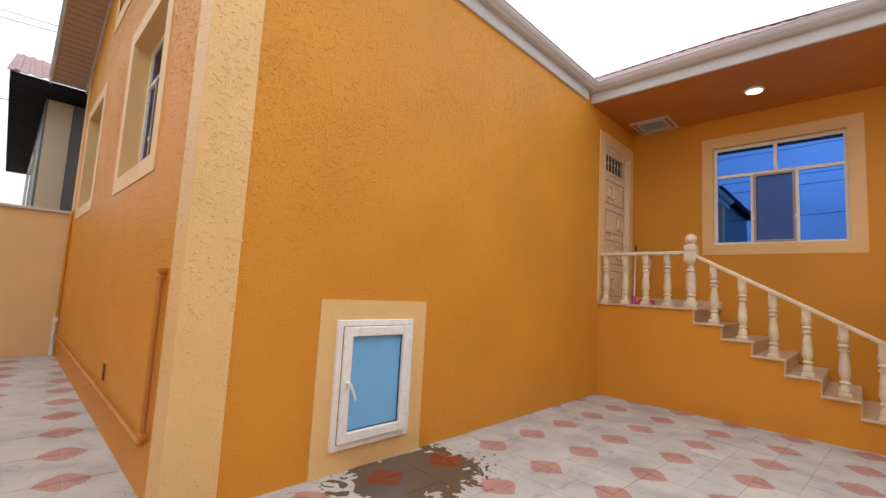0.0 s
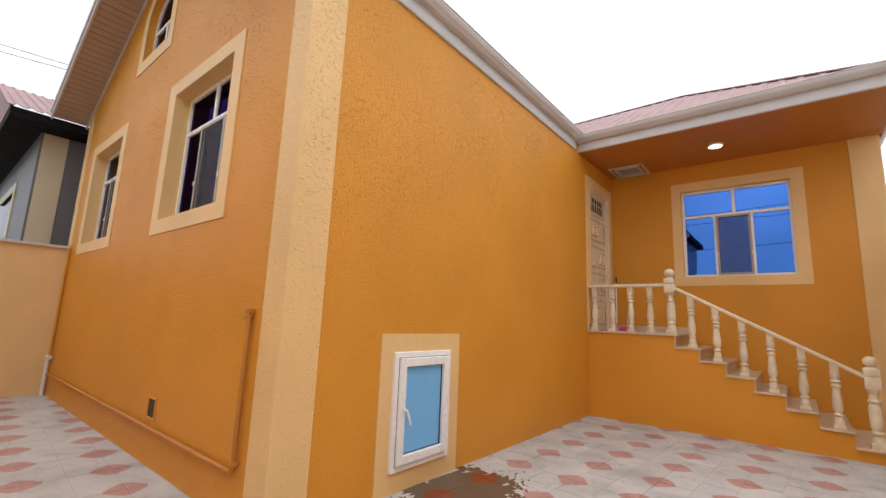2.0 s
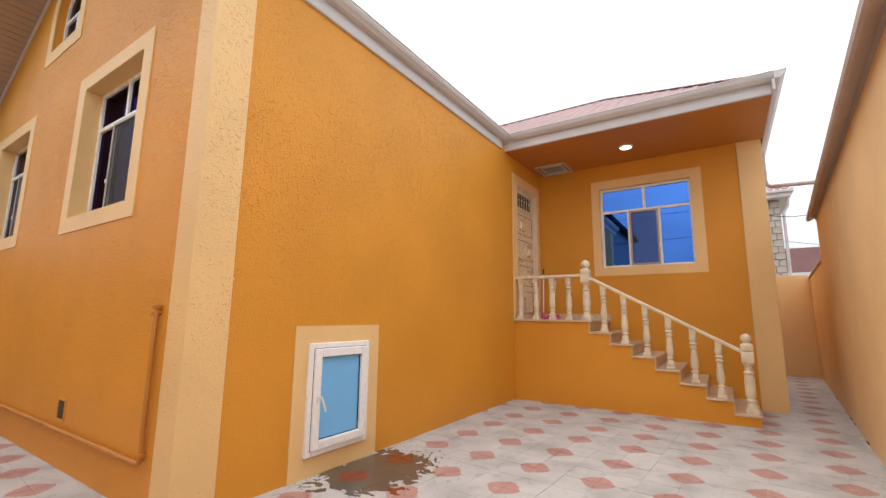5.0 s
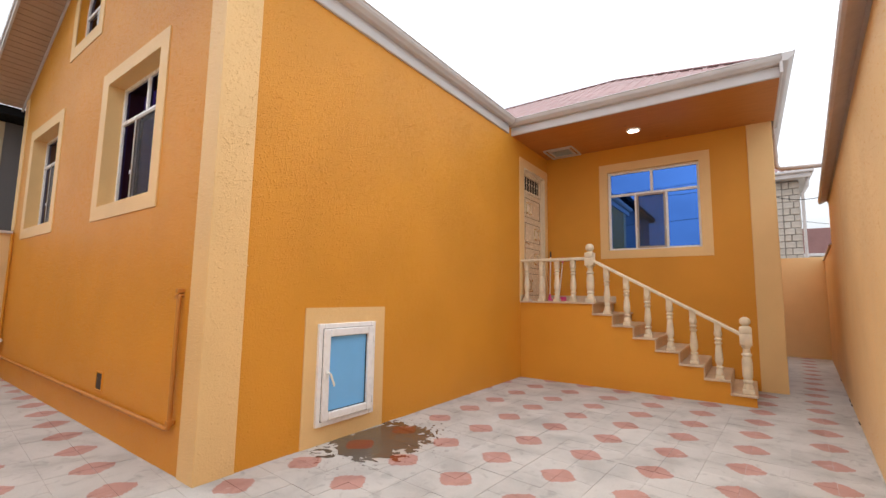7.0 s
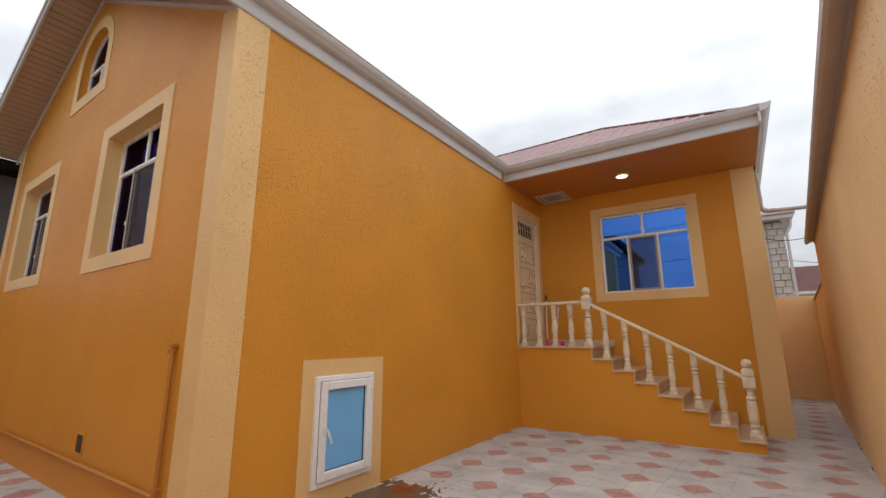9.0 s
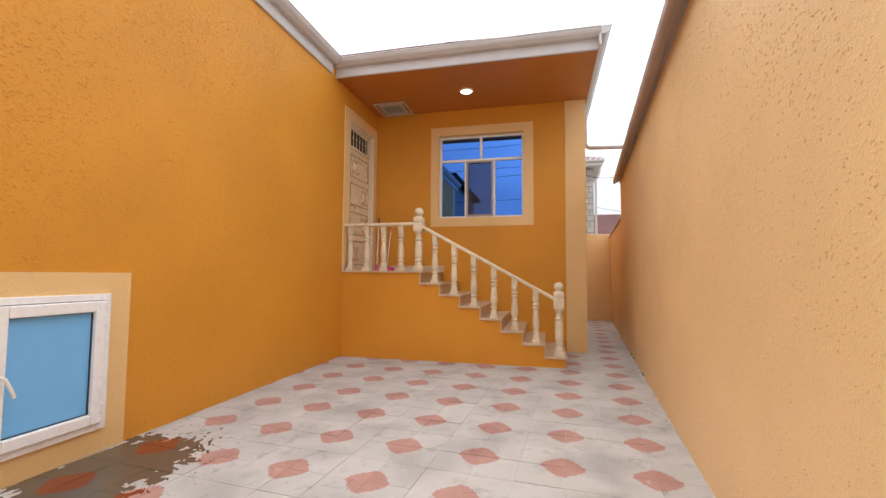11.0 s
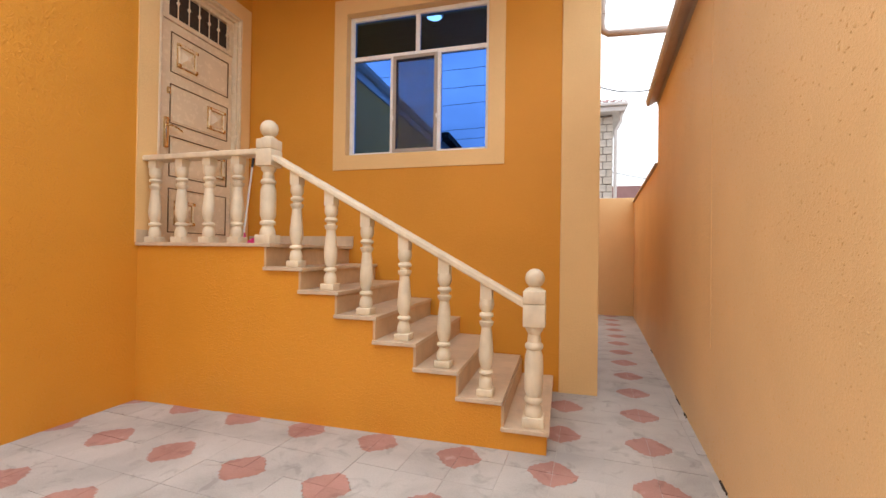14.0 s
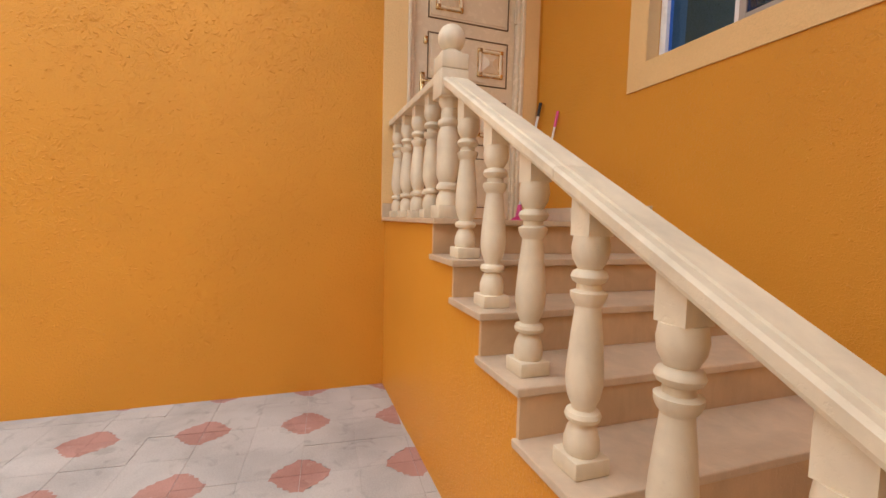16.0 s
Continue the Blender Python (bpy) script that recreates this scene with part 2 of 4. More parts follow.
# ---- mesh helpers ----
def box(bm, a, b, mi=0, bevel=0.0):
    vs = [bm.verts.new((x, y, z)) for x in (a[0], b[0]) for y in (a[1], b[1]) for z in (a[2], b[2])]
    fs = [bm.faces.new([vs[i] for i in q]) for q in ((0, 1, 3, 2), (4, 6, 7, 5), (0, 4, 5, 1), (2, 3, 7, 6), (0, 2, 6, 4), (1, 5, 7, 3))]
    for f in fs:
        f.material_index = mi
    if bevel:
        es = list({e for f in fs for e in f.edges})
        r = bmesh.ops.bevel(bm, geom=es, offset=bevel, segments=2, affect="EDGES", profile=0.5)
        for f in r["faces"]:
            f.material_index = mi


def finish(name, bm, mats, parent=None, smooth=None, label="", category="", group="", kind=""):
    bmesh.ops.recalc_face_normals(bm, faces=bm.faces[:])
    me = bpy.data.meshes.new(name)
    bm.to_mesh(me)
    bm.free()
    for m in mats if isinstance(mats, (list, tuple)) else [mats]:
        me.materials.append(m)
    if smooth is not None:
        me.shade_smooth()
        me.set_sharp_from_angle(angle=radians(smooth))
    ob = new(name, me)
    ob.parent = parent
    return tagged(ob, label, category, group, kind)


def block(name, a, b, mat, parent=None, bevel=0.004, **tags):
    bm = bmesh.new()
    box(bm, a, b, 0, bevel)
    return finish(name, bm, mat, parent, **tags)


def empty(name, place, label, category, group="", kind=""):
    ob = new(name)
    ob.matrix_world = Matrix.Translation(place)
    ob.empty_display_size = 0.1
    return tagged(ob, label, category, group, kind)


def under(ob, parent):
    """Parents ob to an Empty while keeping its world place."""
    ob.parent = parent
    ob.matrix_parent_inverse = parent.matrix_basis.inverted()
    return ob


def plate(bm, outer, holes, place, depth, mi=0):
    """A thick plate from a 2D outline with holes; place maps (u, v, w) to the world, w from 0 to depth."""
    edges = []
    for loop in (outer, *holes):
        vs = [bm.verts.new(place(u, v, 0)) for u, v in loop]
        edges += [bm.edges.new((vs[i], vs[(i + 1) % len(vs)])) for i in range(len(vs))]
    faces = [g for g in bmesh.ops.triangle_fill(bm, use_beauty=True, use_dissolve=False, edges=edges)["geom"] if isinstance(g, bmesh.types.BMFace)]
    ext = bmesh.ops.extrude_face_region(bm, geom=faces, use_keep_orig=True)
    shift = Vector(place(0, 0, depth)) - Vector(place(0, 0, 0))
    bmesh.ops.translate(bm, vec=shift, verts=[g for g in ext["geom"] if isinstance(g, bmesh.types.BMVert)])
    for f in bm.faces:
        if not f.material_index:
            f.material_index = mi


def rect(a, b, c, d):
    return [(a, b), (c, b), (c, d), (a, d)]


def prism(bm, profile, place, length, mi=0):
    """Sweeps a closed profile (u, v) along w."""
    n = len(profile)
    rows = [[bm.verts.new(place(u, v, w)) for u, v in profile] for w in (0, length)]
    for i in range(n):
        bm.faces.new((rows[0][i], rows[0][(i + 1) % n], rows[1][(i + 1) % n], rows[1][i])).material_index = mi
    bm.faces.new(rows[0]).material_index = mi
    bm.faces.new(rows[1][::-1]).material_index = mi


def tube(bm, pts, r, sides=10, mi=0):
    """A pipe along points with mitred bends."""
    pts = [Vector(p) for p in pts]
    rings = []
    for i, p in enumerate(pts):
        d = (pts[min(i + 1, len(pts) - 1)] - pts[max(i - 1, 0)]).normalized()
        a = d.orthogonal().normalized() if not rings else (rings[-1][1] - d * rings[-1][1].dot(d)).normalized()
        b = d.cross(a)
        rings.append(([bm.verts.new(p + (a * math.cos(k * math.tau / sides) + b * math.sin(k * math.tau / sides)) * r) for k in range(sides)], a))
    for (u, _), (v, _) in zip(rings, rings[1:]):
        for k in range(sides):
            bm.faces.new((u[k], u[(k + 1) % sides], v[(k + 1) % sides], v[k])).material_index = mi
    bm.faces.new(rings[0][0][::-1]).material_index = mi
    bm.faces.new(rings[-1][0]).material_index = mi


def lathe(bm, profile, centre, sides=20, mi=0):
    cx, cy, cz = centre
    rows = [[bm.verts.new((cx + r * math.cos(k * math.tau / sides), cy + r * math.sin(k * math.tau / sides), cz + z)) for k in range(sides)] for r, z in profile]
    for u, v in zip(rows, rows[1:]):
        for k in range(sides):
            bm.faces.new((u[k], u[(k + 1) % sides], v[(k + 1) % sides], v[k])).material_index = mi
    bm.faces.new(rows[0][::-1]).material_index = mi
    bm.faces.new(rows[-1]).material_index = mi


# ---- plan ----
SX, FY, PY, EX = -3.20, 0.865, 8.60, 1.07     # side wall, front wall, porch wall, wing's east end
LX, APEX, EAVE, PEAK = -10.95, -7.50, 4.86, 7.15
MS = (PEAK - EAVE) / (SX - APEX)              # slope of the main roof
WEST_EAVE = PEAK - MS * (APEX - LX)
BACK = 14.95
SOFFIT = 4.85
R0, RK = 1.125, 0.0835                         # the yard wall stands at x = R0 + RK * y
R_ANG = -math.degrees(math.atan(RK))

# ---- ground ----
bm = bmesh.new()
bmesh.ops.create_grid(bm, x_segments=2, y_segments=2, size=600)
bmesh.ops.translate(bm, vec=(0, 0, -0.035), verts=bm.verts)
finish("ground", bm, SOIL, label="dusty bare ground beyond the yard", category="ground", kind="structure")

# ---- house walls ----
front_place = lambda u, v, w: (u, FY + w, v)
side_place = lambda u, v, w: (SX - w, u, v)
porch_place = lambda u, v, w: (u, PY + w, v)


def arch(cx, z0, half, spring, n=14):
    return [(cx - half, z0), (cx + half, z0)] + [(cx + half * math.cos(math.pi * k / n), spring + half * math.sin(math.pi * k / n)) for k in range(n + 1)]


FW = (-6.21, 2.65, -4.61, 4.31)               # openings of the front
LW = (-9.97, 2.65, -8.38, 4.31)
ARCH = (-7.46, 5.44, 0.54, 6.02)
bm = bmesh.new()
plate(bm, [(LX, -0.05), (SX, -0.05), (SX, EAVE), (APEX, PEAK), (LX, WEST_EAVE)], [rect(*FW), rect(*LW), arch(*ARCH)], front_place, 0.32)
WALLS = {}
WALLS["front"] = finish("wall_front", bm, OCHRE, label="ochre roughcast gable wall with cream window surrounds", category="wall", kind="structure")

DOOR = (7.27, 1.505, 8.42, 4.34)
BW = (2.08, 0.22, 2.86, 1.24)
bm = bmesh.new()
plate(bm, [(FY + 0.32, -0.05), (BACK, -0.05), (BACK, 5.1), (FY + 0.32, 5.1)], [rect(*DOOR), rect(*BW)], side_place, 0.32)
WALLS["side"] = finish("wall_side", bm, OCHRE, label="tall ochre roughcast side wall of the house", category="wall", kind="structure")

WIN = (-1.83, 2.60, -0.08, 4.33)
bm = bmesh.new()
plate(bm, [(SX, -0.05), (EX, -0.05), (EX, 5.1), (SX, 5.1)], [rect(*WIN)], porch_place, 0.32)
WALLS["porch"] = finish("wall_porch", bm, OCHRE, label="ochre roughcast wall behind the stairs", category="wall", kind="structure")
block("wall_east", (EX - 0.32, PY + 0.32, -0.05), (EX, BACK, 5.1), OCHRE, bevel=0, label="ochre roughcast end wall of the house wing", category="wall", kind="structure")
block("wall_west", (LX, FY + 0.32, -0.05), (LX + 0.3, BACK, WEST_EAVE), OCHRE, bevel=0, label="plain ochre rear side wall of the house", category="wall", kind="structure")

# cream corner strips
WALLS["corner"] = block("corner_strip", (-3.48, FY - 0.014, -0.04), (SX + 0.014, 1.205, EAVE + 0.05), CREAM, bevel=0.008, label="cream roughcast corner pilaster on the ochre house", category="pilaster", kind="structure")
WALLS["pilaster"] = block("corner_strip", (0.70, PY - 0.014, -0.04), (EX + 0.014, PY + 0.36, SOFFIT + 0.02), CREAM, bevel=0.008, label="cream roughcast corner pilaster beside the stairs", category="pilaster", kind="structure")
block("corner_strip", (LX, FY - 0.012, 2.70), (LX + 0.26, FY + 0.06, WEST_EAVE), CREAM, bevel=0.006, label="narrow cream roughcast strip at the wall's end", category="pilaster", kind="structure")


# window surrounds
def surround(outer, hole, place, label):
    bm = bmesh.new()
    plate(bm, outer, [hole], place, 0.02)
    return finish("window_surround", bm, CREAM, label=label, category="window surround", kind="structure")


surround(rect(-6.42, 2.475, -4.40, 4.485), rect(*FW), lambda u, v, w: (u, FY - 0.012 + w, v), "cream roughcast band round a tall front window")
surround(rect(-10.18, 2.475, -8.17, 4.485), rect(*LW), lambda u, v, w: (u, FY - 0.012 + w, v), "cream roughcast band round a tall front window")
surround(arch(-7.46, 5.24, 0.73, 6.02), arch(*ARCH), lambda u, v, w: (u, FY - 0.012 + w, v), "cream roughcast band round the arched attic window")
surround(rect(-1.99, 2.43, 0.10, 4.50), rect(*WIN), lambda u, v, w: (u, PY - 0.012 + w, v), "cream roughcast band round the wide porch window")
surround(rect(1.885, 0.0, 3.08, 1.44), rect(*BW), lambda u, v, w: (SX + 0.012 - w, u, v), "cream roughcast band round the low basement window")
bm = bmesh.new()
plate(bm, [(7.06, 1.51), (7.27, 1.51), (7.27, 4.34), (8.42, 4.34), (8.42, 1.51), (8.57, 1.51), (8.57, 4.52), (7.06, 4.52)], [], lambda u, v, w: (SX + 0.012 - w, u, v), 0.02)
finish("door_surround", bm, CREAM, label="cream roughcast band round the entrance door", category="door surround", kind="structure")


def reveal(name, hole, place, depth, mat):
    """Paints the sides of an opening: a thin lining set in it."""
    a, b, c, d = hole
    t = 0.006
    bm = bmesh.new()
    for q in ((a, b, a + t, d), (c - t, b, c, d), (a + t, b, c - t, b + t), (a + t, d - t, c - t, d)):
        p0, p1 = place(q[0], q[1], 0.0), place(q[2], q[3], depth)
        box(bm, [min(x, y) for x, y in zip(p0, p1)], [max(x, y) for x, y in zip(p0, p1)])
    return finish(name, bm, mat, label="cream painted lining of a window opening", category="window reveal", kind="structure")


front_flush = lambda u, v, w: (u, FY - 0.010 + w, v)
reveal("window_reveal", FW, front_flush, 0.2, CREAM)
reveal("window_reveal", LW, front_flush, 0.2, CREAM)
reveal("window_reveal", WIN, lambda u, v, w: (u, PY - 0.010 + w, v), 0.1, CREAM)


# ---- windows ----
def bar(bm, a, b, place, w0, w1, bevel=0.004):
    p, q = place(a[0], a[1], w0), place(b[0], b[1], w1)
    box(bm, [min(x, y) for x, y in zip(p, q)], [max(x, y) for x, y in zip(p, q)], 0, bevel)


def wide_window(name, hole, place, w, glass, label, sash_side):
    """Upper lights over a row of panes with one opening sash behind an insect screen."""
    a, b, c, d = hole
    top = empty(name, place((a + c) / 2, b, w), label, "window")
    f, mid = 0.052, b + (d - b) * 0.70
    cx = (a + c) / 2
    third = (c - a) / 3
    s0, s1 = (a + 0.56, c - 0.61) if sash_side == 0 else (a + third * 0.95, c - third * 0.80)
    bm = bmesh.new()
    for p, q in (((a, b), (a + f, d)), ((c - f, b), (c, d)), ((a + f, b), (c - f, b + f)), ((a + f, d - f), (c - f, d)),
                 ((a + f, mid - f / 2), (c - f, mid + f / 2))):
        bar(bm, p, q, place, w, w + 0.065)
    for x in (s0, s1):
        bar(bm, (x - f / 2, b + f), (x + f / 2, mid - f / 2), place, w + 0.002, w + 0.06)
    bar(bm, (cx - f / 2, mid + f / 2), (cx + f / 2, d - f), place, w + 0.002, w + 0.06)
    under(finish("frame", bm, PVC, label="white plastic window frame"), top)
    for p, q in (((a + f, mid + f / 2), (cx - f / 2, d - f)), ((cx + f / 2, mid + f / 2), (c - f, d - f)),
                 ((a + f, b + f), (s0 - f / 2, mid - f / 2)), ((s1 + f / 2, b + f), (c - f, mid - f / 2)), ((s0 + f / 2, b + f), (s1 - f / 2, mid - f / 2))):
        bm = bmesh.new()
        bar(bm, p, q, place, w + 0.03, w + 0.042, 0)
        under(finish("pane", bm, glass, label="blue reflective glass"), top)
    g = 0.038
    p, q = (s0 + f / 2 - 0.012, b + f - 0.012), (s1 - f / 2 + 0.012, mid - f / 2 + 0.006)
    bm = bmesh.new()
    for u, v in (((p[0], p[1]), (p[0] + g, q[1])), ((q[0] - g, p[1]), (q[0], q[1])), ((p[0] + g, p[1]), (q[0] - g, p[1] + g)), ((p[0] + g, q[1] - g), (q[0] - g, q[1]))):
        bar(bm, u, v, place, w - 0.016, w + 0.001, 0.003)
    under(finish("screen_frame", bm, SCREEN_FRAME, label="brown aluminium insect screen frame"), top)
    bm = bmesh.new()
    bar(bm, (p[0] + g, p[1] + g), (q[0] - g, q[1] - g), place, w - 0.008, w - 0.005, 0)
    under(finish("screen", bm, MESH, label="fine dark insect mesh"), top)
    bm = bmesh.new()
    for x in (p[0], q[0]):
        h = p[1] + (q[1] - p[1]) * 0.33
        bar(bm, (x - 0.012, h), (x + 0.012, h + 0.05), place, w - 0.026, w - 0.014, 0.003)
    under(finish("clip", bm, PVC, label="white screen clip"), top)
    return top


def mesh_cloth(name):
    """Fine netting: half see-through."""
    m, nt, p = setup(name)
    p.inputs["Base Color"].default_value = (0.08, 0.072, 0.080, 1)
    p.inputs["Roughness"].default_value = 0.6
    p.inputs["Alpha"].default_value = 0.28
    return m


MESH = mesh_cloth("netting")
wide_window("window", WIN, lambda u, v, w: (u, PY + w, v), 0.10, GLASS, "wide white-framed window with blue reflective glass and a screened sash", 0)
for hole in (FW, LW):
    wide_window("window", hole, lambda u, v, w: (u, FY + w, v), 0.17, GLASS_DARK_REFLECT, "tall white-framed front window in a deep reveal, glass tinted for a dark reflection", 1)

# arched attic window
top = empty("attic_window", (ARCH[0], FY + 0.10, ARCH[1]), "small arched white-framed attic window, glass tinted for a dark reflection", "window")
bm = bmesh.new()
plate(bm, arch(*ARCH), [arch(ARCH[0], ARCH[1] + 0.055, ARCH[2] - 0.055, ARCH[3])], lambda u, v, w: (u, FY + 0.10 + w, v), 0.06)
box(bm, (ARCH[0] - 0.48, FY + 0.102, 5.94), (ARCH[0] + 0.48, FY + 0.155, 5.995), 0, 0.004)
box(bm, (ARCH[0] - 0.026, FY + 0.104, 5.49), (ARCH[0] + 0.026, FY + 0.152, 5.94), 0, 0.004)
under(finish("frame", bm, PVC, label="white plastic arched frame"), top)
bm = bmesh.new()
plate(bm, arch(ARCH[0], ARCH[1] + 0.02, ARCH[2] - 0.02, ARCH[3]), [], lambda u, v, w: (u, FY + 0.13 + w, v), 0.012)
under(finish("pane", bm, GLASS_DARK_REFLECT, label="reflective glass tinted for a dark reflection"), top)


# ---- basement window ----
def basement_window():
    top = empty("basement_window", (SX, 2.47, 0.19), "small white plastic window with a bright blue panel low in the wall", "window")
    pl = lambda u, v, w: (SX + w, u, v)
    y0, z0, y1, z1 = 2.045, 0.19, 2.89, 1.268

    def ring(name, a, b, c, d, f, w0, w1, mat, bev):
        bm = bmesh.new()
        for p, q in (((a, b), (a + f, d)), ((c - f, b), (c, d)), ((a + f, b), (c - f, b + f)), ((a + f, d - f), (c - f, d))):
            bar(bm, p, q, pl, w0, w1, bev)
        return under(finish(name, bm, mat), top)

    ring("frame", y0, z0, y1, z1, 0.075, -0.05, 0.045, PVC, 0.006)
    ring("sash", y0 + 0.055, z0 + 0.055, y1 - 0.055, z1 - 0.055, 0.085, -0.03, 0.072, PVC, 0.010)
    ring("gasket", y0 + 0.134, z0 + 0.134, y1 - 0.134, z1 - 0.134, 0.012, -0.03, 0.042, CABLE, 0.0)
    # thin black ring drawn in for the shadow gap between frame and sash
    ring("shadow_gap", y0 + 0.050, z0 + 0.050, y1 - 0.050, z1 - 0.050, 0.006, -0.03, 0.0475, CABLE, 0.0)
    bm = bmesh.new()
    bar(bm, (y0 + 0.13, z0 + 0.13), (y1 - 0.13, z1 - 0.13), pl, -0.02, 0.030, 0)
    under(finish("panel", bm, BLUE_PANEL, label="bright blue glossy panel"), top)
    bm = bmesh.new()
    hy, hz = y0 + 0.098, 0.73
    bar(bm, (hy - 0.016, hz - 0.045), (hy + 0.016, hz + 0.045), pl, 0.07, 0.082, 0.005)
    tube(bm, [(SX + 0.08, hy, hz + 0.02), (SX + 0.115, hy, hz + 0.02), (SX + 0.122, hy + 0.01, hz + 0.012), (SX + 0.122, hy + 0.06, hz - 0.10), (SX + 0.120, hy + 0.064, hz - 0.12)], 0.011)
    under(finish("handle", bm, WHITE_PLASTIC, smooth=40, label="white lever handle"), top)
    bm = bmesh.new()
    for z in (0.36, 1.06):
        bar(bm, (y1 - 0.068, z - 0.04), (y1 - 0.048, z + 0.04), pl, 0.03, 0.085, 0.006)
    under(finish("hinge", bm, PVC), top)


basement_window()


# ---- entrance door ----
def entrance_door():
    top = empty("entrance_door", (SX - 0.1, 7.85, 1.505), "closed cream steel entrance door with square bosses and barred fanlight", "door")
    pl = lambda u, v, w: (SX + w, u, v)
    y0, z0, y1, z1 = 7.27, 1.505, 8.42, 4.34

    def part(name, rects, w0, w1, mat, bev=0.004, label="", smooth=None):
        bm = bmesh.new()
        for r in rects:
            bar(bm, (r[0], r[1]), (r[2], r[3]), pl, w0, w1, bev)
        return under(finish(name, bm, mat, label=label), top)

    part("frame", [(y0, z0, y0 + 0.035, z1), (y1 - 0.035, z0, y1, z1), (y0 + 0.035, z1 - 0.035, y1 - 0.035, z1)], -0.14, 0.012, DOOR_PAINT, 0.008)
    part("moulding", [(y0 + 0.035, z0, y0 + 0.07, z1 - 0.035), (y1 - 0.07, z0, y1 - 0.035, z1 - 0.035), (y0 + 0.07, z1 - 0.07, y1 - 0.07, z1 - 0.035)], -0.14, -0.02, DOOR_PAINT, 0.010)
    a, c = y0 + 0.07, y1 - 0.07
    # fanlight surround and dark glass with bars
    fz0, fz1 = 3.90, 4.22
    part("fanlight_panel", [(a, 3.85, c, fz0), (a, fz1, c, z1 - 0.07), (a, fz0, a + 0.10, fz1), (c - 0.08, fz0, c, fz1)], -0.12, -0.06, DOOR_PAINT)
    part("fanlight_glass", [(a + 0.10, fz0, c - 0.08, fz1)], -0.115, -0.10, HOLE, 0, "dark glass")
    bm = bmesh.new()
    n = 6
    for k in range(n):
        y = a + 0.10 + (c - a - 0.18) * (k + 0.7) / n
        tube(bm, [(SX - 0.05, y, fz0 - 0.03), (SX - 0.05, y, fz1 + 0.03)], 0.006, 8)
        lathe(bm, [(0.004, -0.025), (0.018, -0.008), (0.018, 0.008), (0.004, 0.025)], (SX - 0.05, y, (fz0 + fz1) / 2), 8)
    under(finish("fanlight_bars", bm, DOOR_PAINT, smooth=40, label="cream turned iron bars"), top)
    part("leaf", [(a + 0.004, z0 + 0.012, c - 0.004, 3.842)], -0.12, -0.07, DOOR_PAINT, 0.006)
    p0, p1 = a + 0.13, c - 0.075
    rows = ((3.31, 3.74, 0.08), (2.77, 3.19, 0.50), (2.21, 2.64, 0.50), (1.62, 2.09, 0.08))
    bm = bmesh.new()
    g = 0.011
    for b, d, _ in rows:
        for r in ((p0, b, p0 + g, d), (p1 - g, b, p1, d), (p0 + g, b, p1 - g, b + g), (p0 + g, d - g, p1 - g, d)):
            bar(bm, (r[0], r[1]), (r[2], r[3]), pl, -0.075, -0.062, 0.002)
    under(finish("panel_moulding", bm, GROOVE, label="bronze-coloured panel moulding"), top)
    bm = bmesh.new()
    for b, d, off in rows:
        bar(bm, (p0 + 0.03, b + 0.03), (p1 - 0.03, d - 0.03), pl, -0.072, -0.064, 0.003)
    under(finish("panel", bm, DOOR_PAINT), top)
    bm, bz = bmesh.new(), bmesh.new()
    for b, d, off in rows:
        u0, v0, s = p0 + off, b + 0.09, 0.24
        for r in ((u0, v0, u0 + 0.025, v0 + s), (u0 + s - 0.025, v0, u0 + s, v0 + s), (u0 + 0.025, v0, u0 + s - 0.025, v0 + 0.025), (u0 + 0.025, v0 + s - 0.025, u0 + s - 0.025, v0 + s)):
            bar(bm, (r[0], r[1]), (r[2], r[3]), pl, -0.066, -0.036, 0.008)
        for e in (-0.010, 0.024):
            for q in ((u0 + e, v0 + e, u0 + e + 0.007, v0 + s - e), (u0 + s - e - 0.007, v0 + e, u0 + s - e, v0 + s - e), (u0 + e, v0 + e, u0 + s - e, v0 + e + 0.007), (u0 + e, v0 + s - e - 0.007, u0 + s - e, v0 + s - e)):
                bar(bz, (q[0], q[1]), (q[2], q[3]), pl, -0.068, -0.052, 0.0)
        for du, dv in ((0.012, 0.012), (s - 0.012, 0.012), (0.012, s - 0.012), (s - 0.012, s - 0.012)):
            bar(bz, (u0 + du - 0.018, v0 + dv - 0.018), (u0 + du + 0.018, v0 + dv + 0.018), pl, -0.05, -0.030, 0.006)
        base = [bm.verts.new(pl(u, v, -0.060)) for u, v in rect(u0 + 0.03, v0 + 0.03, u0 + s - 0.03, v0 + s - 0.03)]
        tip = [bm.verts.new(pl(u, v, -0.030)) for u, v in rect(u0 + 0.10, v0 + 0.10, u0 + s - 0.10, v0 + s - 0.10)]
        for k in range(4):
            bm.faces.new((base[k], base[(k + 1) % 4], tip[(k + 1) % 4], tip[k]))
        bm.faces.new(tip)
    under(finish("boss", bm, DOOR_PAINT, label="raised pyramid boss"), top)
    under(finish("boss_corner", bz, GOLD, label="gilded boss corner"), top)
    bm = bmesh.new()
    hy = a + 0.085
    bar(bm, (hy - 0.022, 2.50), (hy + 0.022, 2.82), pl, -0.072, -0.044, 0.006)
    tube(bm, [(SX - 0.06, hy, 2.73), (SX - 0.012, hy, 2.73), (SX - 0.004, hy + 0.02, 2.735), (SX - 0.004, hy + 0.10, 2.72), (SX - 0.008, hy + 0.155, 2.70)], 0.010)
    bar(bm, (hy + 0.005, 3.07), (hy + 0.04, 3.14), pl, -0.072, -0.04, 0.01)
    under(finish("handle", bm, GOLD, smooth=40, label="brass lever handle and lock"), top)
